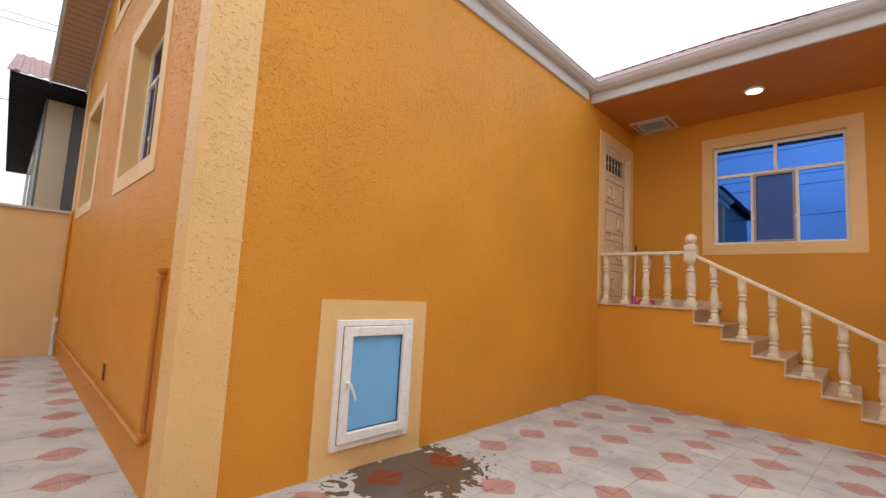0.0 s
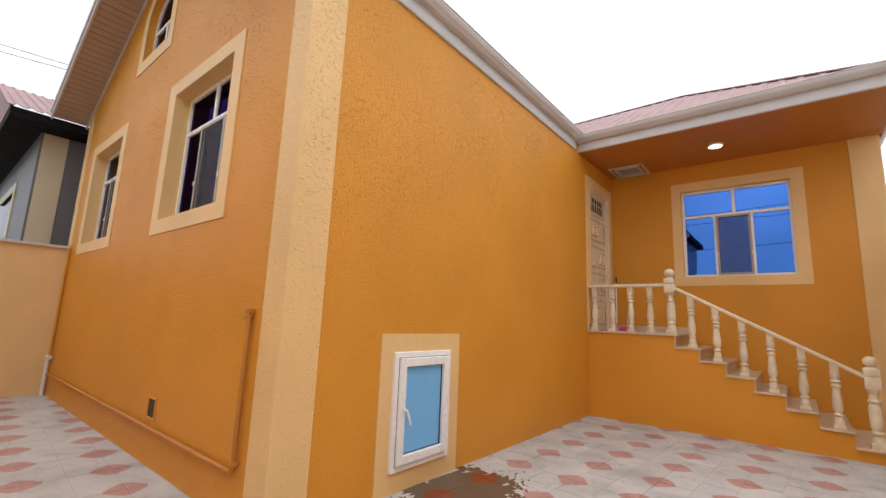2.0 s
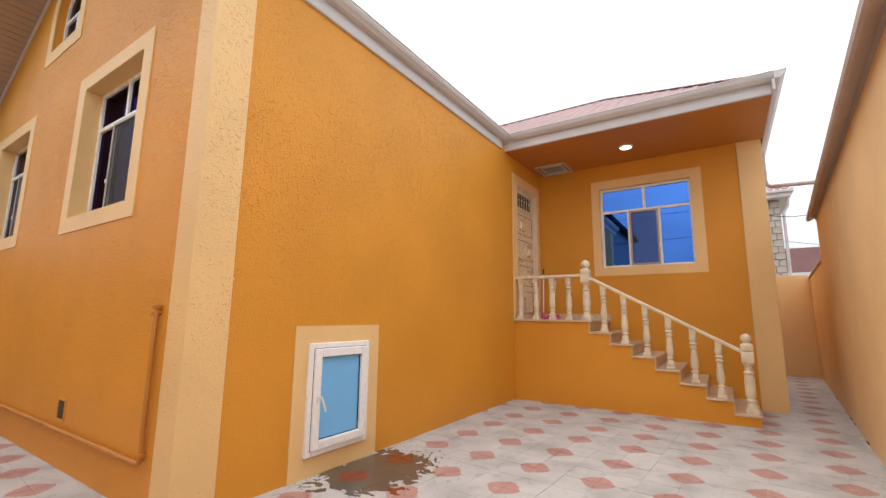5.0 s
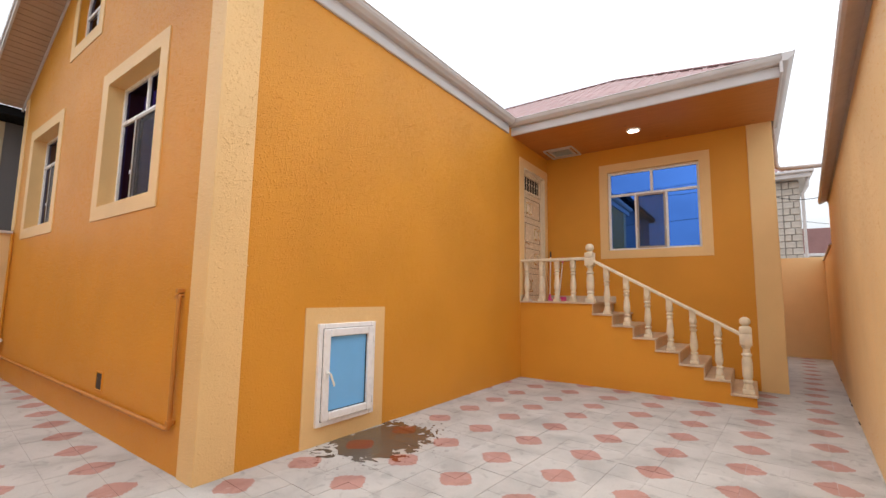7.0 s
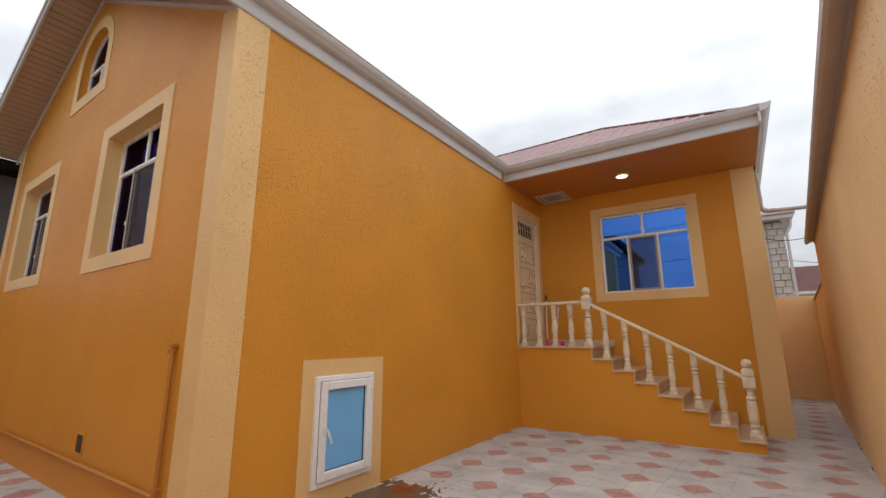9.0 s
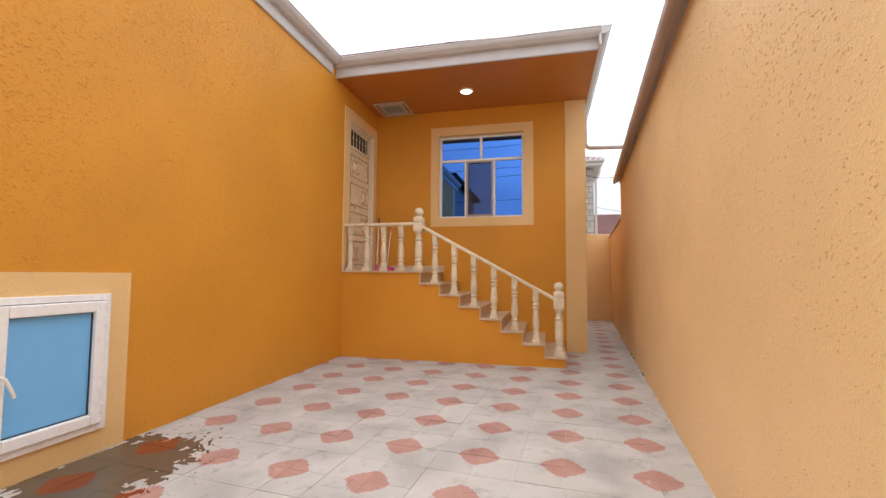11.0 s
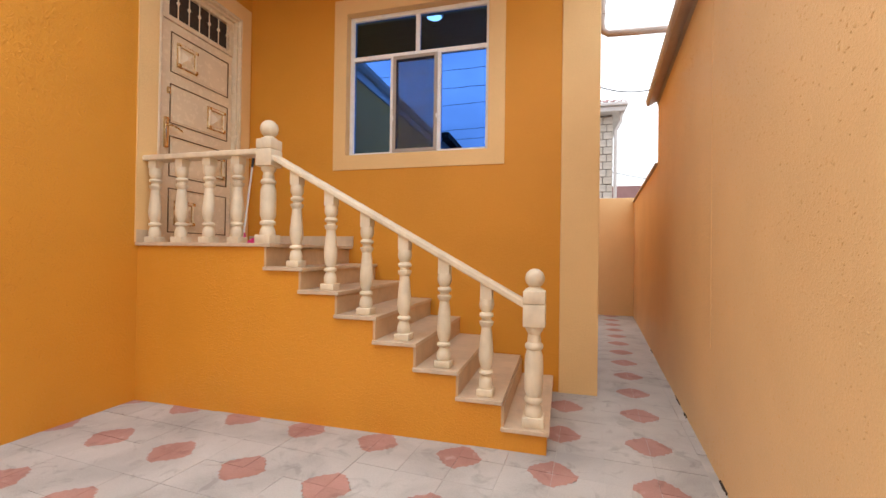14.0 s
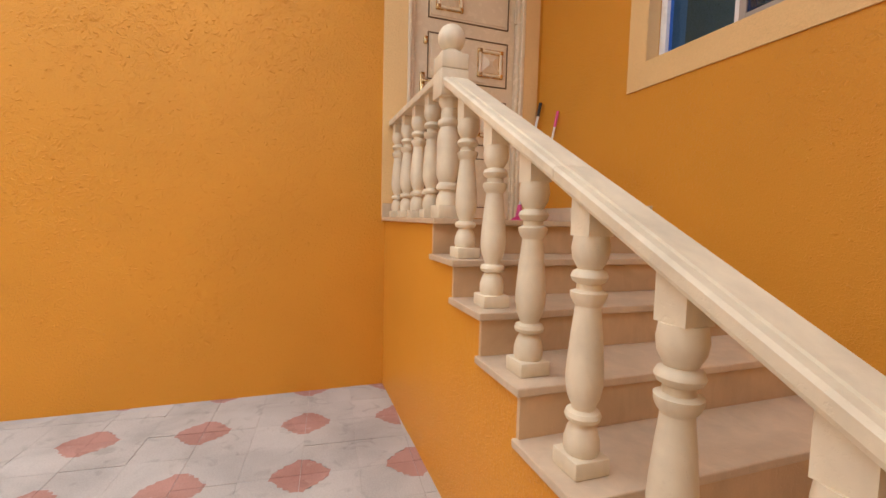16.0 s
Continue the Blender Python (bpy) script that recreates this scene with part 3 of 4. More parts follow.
    bm = bmesh.new()
    for z in (1.85, 3.45):
        tube(bm, [(SX - 0.045, c - 0.012, z - 0.07), (SX - 0.045, c - 0.012, z + 0.07)], 0.013, 8)
    under(finish("hinge", bm, DOOR_PAINT, smooth=40), top)


entrance_door()

# ---- stairs ----
TZ = [1.305 - 0.1885 * k for k in range(7)]
TXL = [-1.77 + 0.3445 * k for k in range(7)]
TXR = [-1.375 + 0.3365 * k for k in range(7)]
LAND, SF = 1.508, 7.095
TH = 0.032
stairs = empty("stairs", (-1.3, 7.85, 0), "outdoor stairs with pale limestone treads on an ochre base", "stairs")
prof = [(SX, -0.05), (TXR[6] - 0.02, -0.05)]
xs = [TXL[k] + 0.012 for k in range(7)] + [TXR[6] - 0.02]
for k in range(6, -1, -1):
    prof += [(xs[k + 1], TZ[k] - TH), (xs[k], TZ[k] - TH)]
prof += [(xs[0], LAND - TH), (SX, LAND - TH)]
clean = [p for i, p in enumerate(prof) if p != prof[i - 1]]
bm = bmesh.new()
plate(bm, clean, [], lambda u, v, w: (u, SF + w, v), PY - SF)
under(finish("base", bm, OCHRE, label="ochre roughcast stair base"), stairs)
for k in range(7):
    bm = bmesh.new()
    box(bm, (TXL[k], SF - 0.03, TZ[k] - TH), (TXR[k], PY - 0.012, TZ[k]), 0, 0.005)
    under(finish("tread", bm, TREAD, label="pale limestone tread"), stairs)
    hi = LAND if k == 0 else TZ[k - 1]
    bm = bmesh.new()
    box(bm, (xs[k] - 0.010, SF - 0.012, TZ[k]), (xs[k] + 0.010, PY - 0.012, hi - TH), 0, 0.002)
    under(finish("riser", bm, RISER_SHADED, label="brownish limestone riser, darkened for shade"), stairs)
bm = bmesh.new()
box(bm, (SX, SF - 0.03, LAND - TH), (xs[0] + 0.055, PY - 0.012, LAND), 0, 0.005)
under(finish("landing_slab", bm, TREAD, label="pale limestone landing slab"), stairs)
bm = bmesh.new()
box(bm, (SX, SF - 0.028, LAND), (SX + 0.016, 7.255, LAND + 0.12), 0, 0.003)
under(finish("skirting", bm, TREAD, label="limestone skirting"), stairs)
bm = bmesh.new()
box(bm, (SX + 0.02, PY - 0.016, LAND), (-1.70, PY, LAND + 0.12), 0, 0.003)
under(finish("skirting", bm, TREAD, label="limestone skirting"), stairs)

# ---- balustrade ----
BY = 7.185
RAIL0, SLOPE = 2.325, 0.545


def rail_top(x):
    return RAIL0 - SLOPE * (x + 1.80)


def baluster(x, z0, z1, slope, name="baluster"):
    """Turned stone baluster with a square foot and a square head, cut to the rail."""
    h = z1 - z0
    s = 0.062
    bm = bmesh.new()
    box(bm, (x - s, BY - s, z0), (x + s, BY + s, z0 + 0.055), 0, 0.006)
    hb = 0.105 if slope else 0.075
    k = h - 0.055 - hb
    f = lambda v: 0.055 + v * k
    lathe(bm, [(0.050, f(0.0)), (0.055, f(0.025)), (0.054, f(0.07)), (0.046, f(0.115)), (0.036, f(0.142)), (0.035, f(0.150)), (0.051, f(0.158)), (0.056, f(0.178)), (0.051, f(0.198)),
               (0.035, f(0.208)), (0.036, f(0.220)), (0.049, f(0.265)), (0.056, f(0.32)), (0.057, f(0.37)), (0.054, f(0.44)), (0.047, f(0.56)), (0.041, f(0.64)), (0.038, f(0.685)),
               (0.048, f(0.705)), (0.054, f(0.728)), (0.055, f(0.748)), (0.038, f(0.758)), (0.036, f(0.785)), (0.050, f(0.797)), (0.056, f(0.818)), (0.050, f(0.840)),
               (0.036, f(0.852)), (0.042, f(0.868)), (0.053, f(0.90)), (0.057, f(0.945)), (0.052, f(1.0))], (x, BY, z0), 20)
    t = 0.044
    z = z0 + h - hb
    vs = [bm.verts.new((x + dx, BY + dy, zz)) for dx in (-t, t) for dy in (-t, t) for zz in (z, z1 - slope * dx)]
    for q in ((0, 1, 3, 2), (4, 6, 7, 5), (0, 4, 5, 1), (2, 3, 7, 6), (0, 2, 6, 4), (1, 5, 7, 3)):
        bm.faces.new([vs[i] for i in q])
    return under(finish(name, bm, STONE, smooth=38, label="turned cream limestone baluster"), balustrade)


def newel(x, z0, b0, b1, ball):
    s, t = 0.078, 0.080
    k = b0 - z0 - 0.075
    f = lambda v: 0.075 + v * k
    bm = bmesh.new()
    box(bm, (x - s, BY - s, z0), (x + s, BY + s, z0 + 0.075), 0, 0.006)
    lathe(bm, [(0.066, f(0)), (0.068, f(0.03)), (0.060, f(0.09)), (0.050, f(0.12)), (0.050, f(0.14)), (0.064, f(0.15)), (0.068, f(0.175)), (0.064, f(0.20)),
               (0.052, f(0.215)), (0.056, f(0.235)), (0.067, f(0.28)), (0.068, f(0.36)), (0.068, f(0.60)), (0.066, f(0.66)), (0.056, f(0.715)), (0.052, f(0.735)), (0.064, f(0.75)),
               (0.068, f(0.775)), (0.064, f(0.80)), (0.050, f(0.82)), (0.050, f(0.86)), (0.044, f(0.91)), (0.064, f(0.96)), (0.064, f(1.0))], (x, BY, z0), 24)
    mid = b0 + (b1 - b0) * 0.62
    box(bm, (x - t, BY - t, b0), (x + t, BY + t, mid), 0, 0.005)
    box(bm, (x - t, BY - t, mid + 0.003), (x + t, BY + t, b1), 0, 0.010)
    lathe(bm, [(0.074, b1), (0.066, b1 + 0.012), (0.044, b1 + 0.022), (0.040, b1 + 0.030)], (x, BY, 0), 24)
    r = (ball - b1 - 0.018) / 2
    lathe(bm, [(max(0.002, r * math.sin(math.pi * i / 16)), b1 + 0.018 + r - r * math.cos(math.pi * i / 16)) for i in range(17)], (x, BY, 0), 24)
    return under(finish("newel_post", bm, STONE, smooth=38, label="cream limestone newel post with a ball finial"), balustrade)


balustrade = empty("balustrade", (-1.3, BY, LAND), "cream limestone balustrade with turned balusters and ball-topped newels", "balustrade")
RT = 0.052
LR = 2.350                                     # level rail's top
for x in (-3.10, -2.78, -2.46, -2.14):
    baluster(x, LAND, LR - RT, 0.0)
for k in range(6):
    x = -1.52 + 0.337 * k
    baluster(x, TZ[k], rail_top(x) - RT, SLOPE)
newel(-1.815, LAND, 2.19, 2.432, 2.607)
newel(0.525, TZ[6], 0.910, 1.175, 1.337)
RP = [(-0.066, 0.0), (-0.070, 0.012), (-0.070, 0.040), (-0.060, 0.050), (-0.036, 0.052), (-0.033, 0.048), (-0.028, 0.048), (-0.025, 0.055), (0.076, 0.055), (0.086, 0.044), (0.086, 0.012), (0.080, 0.0)]
bm = bmesh.new()
prism(bm, RP, lambda u, v, w: (SX + 0.002 + w, BY + u, LR - RT + v), -1.815 - 0.078 - SX)
under(finish("rail", bm, STONE, label="level cream limestone handrail"), balustrade)
cuts = [-1.735, -0.62, 0.447]
for a, b in zip(cuts, cuts[1:]):
    bm = bmesh.new()
    prism(bm, RP, lambda u, v, w: (a + w, BY + u, rail_top(a + w) - RT + v), b - a - 0.003)
    under(finish("rail", bm, STONE, label="sloping cream limestone handrail"), balustrade)

# ---- soffit of the porch, lamp and hatch ----
bm = bmesh.new()
y = 6.74
while y < PY - 0.02:
    box(bm, (SX, y, SOFFIT), (EX + 0.05, min(y + 0.1855, PY), SOFFIT + 0.03))
    y += 0.186
finish("ceiling", bm, WOOD, label="orange-stained knotty board soffit over the porch", category="ceiling", kind="structure")

top = empty("ceiling_lamp", (-1.08, 7.69, SOFFIT), "lit round flush ceiling lamp on the porch soffit", "lamp")
bm = bmesh.new()
lathe(bm, [(0.128, 0.0), (0.128, -0.012), (0.116, -0.026), (0.104, -0.026), (0.104, -0.004)], (-1.08, 7.69, SOFFIT), 32)
under(finish("rim", bm, PVC, smooth=40, label="white lamp rim"), top)
bm = bmesh.new()
lathe(bm, [(0.103, -0.006), (0.103, -0.024), (0.06, -0.031), (0.004, -0.033)], (-1.08, 7.69, SOFFIT), 32)
under(finish("diffuser", bm, LAMP_GLOW, smooth=40, label="glowing white diffuser"), top)

top = empty("ceiling_hatch", (-2.83, 8.22, SOFFIT), "square white-framed hatch with a grey panel in the soffit", "hatch")
bm = bmesh.new()
for a, b in (((-3.02, 7.90), (-2.36, 7.925)), ((-3.02, 8.515), (-2.36, 8.54)), ((-3.02, 7.925), (-2.995, 8.515)), ((-2.385, 7.925), (-2.36, 8.515))):
    box(bm, (*a, SOFFIT - 0.035), (*b, SOFFIT), 0, 0.006)
under(finish("frame", bm, TRIM, label="off-white hatch frame"), top)
bm = bmesh.new()
for a, b in (((-2.93, 7.99), (-2.45, 8.03)), ((-2.93, 8.41), (-2.45, 8.45)), ((-2.93, 8.03), (-2.89, 8.41)), ((-2.49, 8.03), (-2.45, 8.41))):
    box(bm, (*a, SOFFIT - 0.028), (*b, SOFFIT - 0.004), 0, 0.004)
under(finish("inner_frame", bm, TRIM), top)
bm = bmesh.new()
box(bm, (-2.90, 8.02, SOFFIT - 0.014), (-2.48, 8.42, SOFFIT - 0.002))
under(finish("panel", bm, VENT_DARK, label="grey hatch panel"), top)

# ---- fascias and gutters ----
GUT = [(u, 0.165 + (v - 0.165) * 0.70) for u, v in ((0.030, 0.165), (0.030, 0.330), (0.045, 0.335), (0.150, 0.335), (0.160, 0.345), (0.178, 0.345), (0.182, 0.330), (0.170, 0.318), (0.166, 0.280), (0.150, 0.235), (0.120, 0.195), (0.108, 0.175), (0.085, 0.165))]


def eave(name, place, length, label):
    bm = bmesh.new()
    prism(bm, [(0.0, 0.0), (0.0, 0.17), (0.034, 0.17), (0.034, 0.012), (0.026, 0.0)], place, length)
    prism(bm, GUT, place, length)
    return finish(name, bm, TRIM, label=label, category="gutter", kind="structure")


G0 = 4.845
eave("gutter", lambda u, v, w: (SX + u, 0.28 + w, G0 + v), 6.70 - 0.28 - 0.17, "white fascia and moulded gutter along the side wall")
eave("gutter", lambda u, v, w: (SX + w, 6.72 - u, G0 + v), EX + 0.05 - SX + 0.03, "white fascia and moulded gutter over the porch")
eave("gutter", lambda u, v, w: (EX + 0.05 + u, 6.545 + w, G0 + v), BACK - 6.545, "white fascia and moulded gutter on the wing's end")


# ---- roofs ----
def roof_sheet(name, origin, along, up, width, reach, mat, label, pitch=0.2, rib=0.028):
    """Ribbed metal sheet: ribs run up the slope; reach(s) gives how far up it goes, from, to, at s along the eave."""
    o, a, v = Vector(origin), Vector(along).normalized(), Vector(up).normalized()
    n = a.cross(v)
    if n.z < 0:
        n = -n
    cross = [(0.0, 0), (0.45, 0), (0.55, 1), (0.80, 1), (0.90, 0)]
    s_list = []
    k = 0
    while k * pitch < width:
        s_list += [((k + c) * pitch, hh) for c, hh in cross if (k + c) * pitch < width]
        k += 1
    s_list.append((width, 0))
    bm = bmesh.new()
    rows = []
    for s, hh in s_list:
        r0, r1 = reach(s)
        rows.append([bm.verts.new(o + a * s + v * r + n * (hh * rib + dz)) for r, dz in ((r0, 0), (r1, 0), (r1, -0.012), (r0, -0.012))])
    for p, q in zip(rows, rows[1:]):
        for i in range(4):
            try:
                bm.faces.new((p[i], q[i], q[(i + 1) % 4], p[(i + 1) % 4]))
            except ValueError:
                pass
    return finish(name, bm, mat, label=label, category="roof", kind="structure")


EZ = G0 + 0.292
HS = 0.60                                      # slope of the wing's hip roof
RY, RZ = 9.80, EZ + HS * 3.08
RXE = EX + 0.18 - 3.08
hl = math.hypot(1, HS)
roof_sheet("roof_porch", (SX - 4.0, 6.72 - 0.02, EZ), (1, 0, 0), (0, 1, HS), EX + 0.20 - SX + 4.0,
           lambda s: (0, min(3.10, max(0.02, EX + 0.20 - (SX - 4.0 + s))) * hl), ROOF_RED, "red ribbed metal hip roof over the porch", 0.24, 0.012)
roof_sheet("roof_wing_end", (EX + 0.20, 6.72, EZ), (0, 1, 0), (-1, 0, HS), 6.2,
           lambda s: (0, max(0.02, min(s, 6.2 - s)) * hl), ROOF_RED, "red ribbed metal hip end of the roof", 0.24, 0.012)


def roof_cap(p, q, side, drop):
    """Folded sheet capping that rides on the ribs of both slopes."""
    p, q, side = Vector(p), Vector(q), Vector(side)
    up, low = Vector((0, 0, 0.044)), Vector((0, 0, 0.044 - drop))
    prof = [-side + low, up, side + low, side + low - Vector((0, 0, 0.02)), up - Vector((0, 0, 0.008)), -side + low - Vector((0, 0, 0.02))]
    rows = [[bm.verts.new(e + c) for c in prof] for e in (p, q)]
    for n in range(6):
        bm.faces.new((rows[0][n], rows[0][(n + 1) % 6], rows[1][(n + 1) % 6], rows[1][n]))
    for row in rows:
        bm.faces.new((row[0], row[1], row[4], row[5]))
        bm.faces.new((row[1], row[2], row[3], row[4]))


bm = bmesh.new()
roof_cap((EX + 0.12, 6.82, EZ + 0.06), (RXE, RY, RZ), (0.085, 0.085, 0), 0.04)
roof_cap((RXE + 0.04, RY, RZ), (-7.0, RY, RZ), (0, 0.12, 0), 0.065)
finish("ridge_cap", bm, ROOF_RED, label="dusty red folded metal ridge capping", category="roof", kind="structure")

ml = math.hypot(1, MS)
OH = 0.56                                      # depth of the gable's overhang
for sgn, nm in ((1, "roof_east"), (-1, "roof_west")):
    ex = SX + 0.02 if sgn > 0 else LX - 0.25
    z = PEAK + 0.16 - MS * abs(ex - APEX)
    roof_sheet(nm, (ex, FY - OH, z), (0, 1, 0), (-sgn, 0, MS), BACK - FY + OH, lambda s: (0, abs(ex - APEX) * ml), ROOF_RED, "red ribbed metal roof of the house")
    # sloping soffit of taupe siding boards under the gable's overhang
    bm = bmesh.new()
    n = 34
    x_out = SX - 0.02 if sgn > 0 else LX - 0.22
    for i in range(n):
        u0, u1 = i / n, (i + 1) / n - 0.0035
        p, q = [(x_out + (APEX - x_out) * u, PEAK - MS * abs(x_out + (APEX - x_out) * u - APEX)) for u in (u0, u1)]
        vs = [bm.verts.new((x, yy, zz + dz)) for x, zz in (p, q) for yy in (FY - OH + 0.02, FY + 0.01) for dz in (0.0, 0.03)]
        for f in ((0, 1, 3, 2), (4, 6, 7, 5), (0, 4, 5, 1), (2, 3, 7, 6), (0, 2, 6, 4), (1, 5, 7, 3)):
            bm.faces.new([vs[j] for j in f])
    finish("soffit_gable", bm, SOFFIT_PVC, label="taupe siding boards under the gable overhang", category="soffit", kind="structure")
    bm = bmesh.new()
    for y0, y1, h0, h1, dy in ((FY - OH - 0.012, FY - OH + 0.02, -0.03, 0.15, 0), (FY - OH - 0.035, FY - OH - 0.012, 0.08, 0.18, 0), (FY - 0.03, FY + 0.0, -0.045, -0.001, 0)):
        vs = [bm.verts.new((x, yy, PEAK - MS * abs(x - APEX) + h)) for x in (x_out + (0.02 if sgn > 0 else -0.02), APEX) for yy in (y0, y1) for h in (h0, h1)]
        for f in ((0, 1, 3, 2), (4, 6, 7, 5), (0, 4, 5, 1), (2, 3, 7, 6), (0, 2, 6, 4), (1, 5, 7, 3)):
            bm.faces.new([vs[j] for j in f])
    finish("rake_trim", bm, TRIM, label="white sheet-metal rake trim on the gable", category="trim", kind="structure")

# ---- yard walls ----
def yard_wall(name, a, b, thick, top, mat, label):
    """A wall from a to b; its visible face runs through a and b, its thickness goes to the right of that way."""
    a, b = Vector(a), Vector(b)
    d = (b - a).normalized()
    n = Vector((d.y, -d.x))
    bm = bmesh.new()
    plate(bm, rect(0, -0.05, (b - a).length, top), [], lambda u, v, w: (*(a + d * u + n * w), v), thick)
    return finish(name, bm, mat, label=label, category="wall", kind="structure")


rx = lambda y: R0 + RK * y
STEP_Y = 10.5
WALLS["yard"] = yard_wall("wall_yard_east", (rx(-4.6), -4.6), (rx(STEP_Y), STEP_Y), 0.22, 3.62, YARD_WALL, "high apricot roughcast yard wall")
yard_wall("wall_yard_passage", (rx(STEP_Y), STEP_Y), (rx(BACK + 0.2), BACK + 0.2), 0.22, 2.72, YARD_WALL, "lower apricot roughcast wall along the passage")
block("wall_yard_north", (EX, BACK, -0.05), (rx(BACK), BACK + 0.22, 2.82), YARD_WALL, bevel=0.006, label="apricot roughcast wall closing the passage", category="wall", kind="structure")
yard_wall("wall_yard_west", (-10.74, -4.6), (-10.74, FY), -0.22, 2.62, YARD_WALL, "apricot roughcast yard wall beside the house")
# unseen south wall, added; its height blocks low sky light from facade and paving
yard_wall("wall_yard_south_unseen", (-10.74, -2.2), (rx(-2.2) + 0.22, -2.2), 0.22, 3.7, YARD_WALL, "unseen plain apricot roughcast wall added to close and shade the yard")
block("coping", (-11.0, -4.6, 2.62), (-10.68, FY - 0.02, 2.67), TRIM, bevel=0.006, label="light stone coping on the yard wall", category="coping", kind="structure")

# cap of the high yard wall: a taupe metal drip eave with a rolled edge
bm = bmesh.new()
d = Vector((RK, 1)).normalized()
n2 = Vector((-d.y, d.x))
prism(bm, [(-0.26, 3.620), (-0.26, 3.760), (0.10, 3.695), (0.150, 3.670), (0.158, 3.635), (0.150, 3.580), (0.125, 3.560), (0.10, 3.575), (0.02, 3.615), (0.003, 3.560), (0.003, 3.620)],
      lambda u, v, w: (rx(-4.6) + d.x * w + n2.x * u, -4.6 + d.y * w + n2.y * u, v), (STEP_Y + 4.62) / d.y)
finish("wall_cap", bm, BEIGE_METAL, label="taupe sheet-metal drip cap on the high yard wall", category="coping", kind="structure")
bm = bmesh.new()
prism(bm, [(-0.24, 2.72), (-0.24, 2.78), (0.035, 2.75), (0.035, 2.72)],
      lambda u, v, w: (rx(STEP_Y) + d.x * w + n2.x * u, STEP_Y + d.y * w + n2.y * u, v), (BACK - STEP_Y) / d.y)
finish("wall_cap", bm, BEIGE_METAL, label="taupe sheet-metal cap on the lower wall", category="coping", kind="structure")
# shallow plaster pilaster joints on the yard wall
for yy, z0, hh in ((7.38, 0.80, 2.78), (13.9, 0.0, 2.6)):
    bm = bmesh.new()
    prism(bm, [(-0.01, -0.03), (0.003, -0.022), (0.003, 0.022), (-0.01, 0.03)], lambda u, v, w: (rx(yy) + n2.x * u + d.x * v, yy + n2.y * u + d.y * v, z0 + w), hh)
    finish("plaster_seam", bm, YARD_WALL, label="raised vertical plaster seam", category="seam", kind="structure")

rng = random.Random(3)
for yy, ln in ((8.55, 0.30), (8.20, 0.12), (6.90, 0.16), (10.9, 0.2)):
    bm = bmesh.new()
    pts = [(rx(yy + ln * i / 6) - 0.004 - rng.uniform(0, 0.012), yy + ln * i / 6) for i in range(7)]
    vs = [bm.verts.new((x, y2, 0.006)) for x, y2 in pts] + [bm.verts.new((rx(y2) + 0.01, y2, 0.020)) for _, y2 in pts[::-1]]
    bm.faces.new(vs)
    ext = bmesh.ops.extrude_face_region(bm, geom=bm.faces[:])
    bmesh.ops.translate(bm, vec=(0.004, 0, -0.012), verts=[g for g in ext["geom"] if isinstance(g, bmesh.types.BMVert)])
    finish("wall_crack", bm, HOLE, label="dark open crack at the yard wall's foot", category="crack", kind="structure")

# ---- pipes ----
bm = bmesh.new()
py = FY - 0.035
tube(bm, [(-3.63, FY + 0.02, 1.56), (-3.63, py, 1.56), (-3.63, py, 1.54), (-3.63, py, 0.42), (-3.65, py, 0.385), (-3.70, py, 0.375), (-10.55, py, 0.37)], 0.020, 10)
tube(bm, [(-3.69, FY + 0.02, 1.55), (-3.69, py, 1.55), (-3.69, py, 1.525)], 0.016, 8)
for x, z in ((-3.63, 1.60), (-3.63, 0.44), (-5.9, 0.37), (-8.0, 0.37)):
    box(bm, (x - 0.026, py - 0.026, z - 0.02), (x + 0.026, FY, z + 0.02), 0, 0.006)
finish("gas_pipe", bm, painted("painted_pipe", (0.50, 0.20, 0.035), 0.5), smooth=40, label="ochre-painted pipe running low along the front wall", category="pipe")
bm = bmesh.new()
tube(bm, [(-10.62, py - 0.02, 0.0), (-10.62, py - 0.02, 0.66)], 0.032, 12)
tube(bm, [(-10.69, py - 0.02, 0.66), (-10.46, py - 0.02, 0.66)], 0.036, 12)
finish("drain_pipe", bm, WHITE_PLASTIC, smooth=40, label="short white plastic standpipe with a tee", category="pipe")
bm = bmesh.new()
tube(bm, [(-10.65, FY - 0.03, 0.66), (-10.65, FY - 0.03, 2.62)], 0.022, 8)
finish("corner_pipe", bm, OCHRE, smooth=40, label="ochre-painted pipe in the wall corner", category="pipe")
top = empty("air_vent", (-5.52, FY, 0.50), "small dark rectangular air vent in the front wall", "vent")
bm = bmesh.new()
box(bm, (-5.62, FY - 0.004, 0.465), (-5.44, FY + 0.01, 0.645))
under(finish("opening", bm, HOLE), top)
bm = bmesh.new()
for a, b in (((-5.64, 0.445), (-5.42, 0.465)), ((-5.64, 0.645), (-5.42, 0.665)), ((-5.64, 0.465), (-5.62, 0.645)), ((-5.44, 0.465), (-5.42, 0.645))):
    box(bm, (a[0], FY - 0.012, a[1]), (b[0], FY, b[1]), 0, 0.003)
under(finish("frame", bm, OCHRE), top)
# downpipe that crosses the passage to the yard wall
bm = bmesh.new()
dx = EX + 0.085
tube(bm, [(dx, 9.45, 4.98), (dx, 9.45, 4.26), (dx + 0.02, 9.45, 4.18), (dx + 0.08, 9.45, 4.14), (dx + 0.95, 9.45, 4.11)], 0.040, 12)
for z in (4.75, 4.40):
    tube(bm, [(dx, 9.45, z - 0.025), (dx, 9.45, z + 0.025)], 0.048, 12)
finish("downpipe", bm, BEIGE_METAL, smooth=40, label="taupe downpipe crossing the passage to the yard wall", category="pipe")

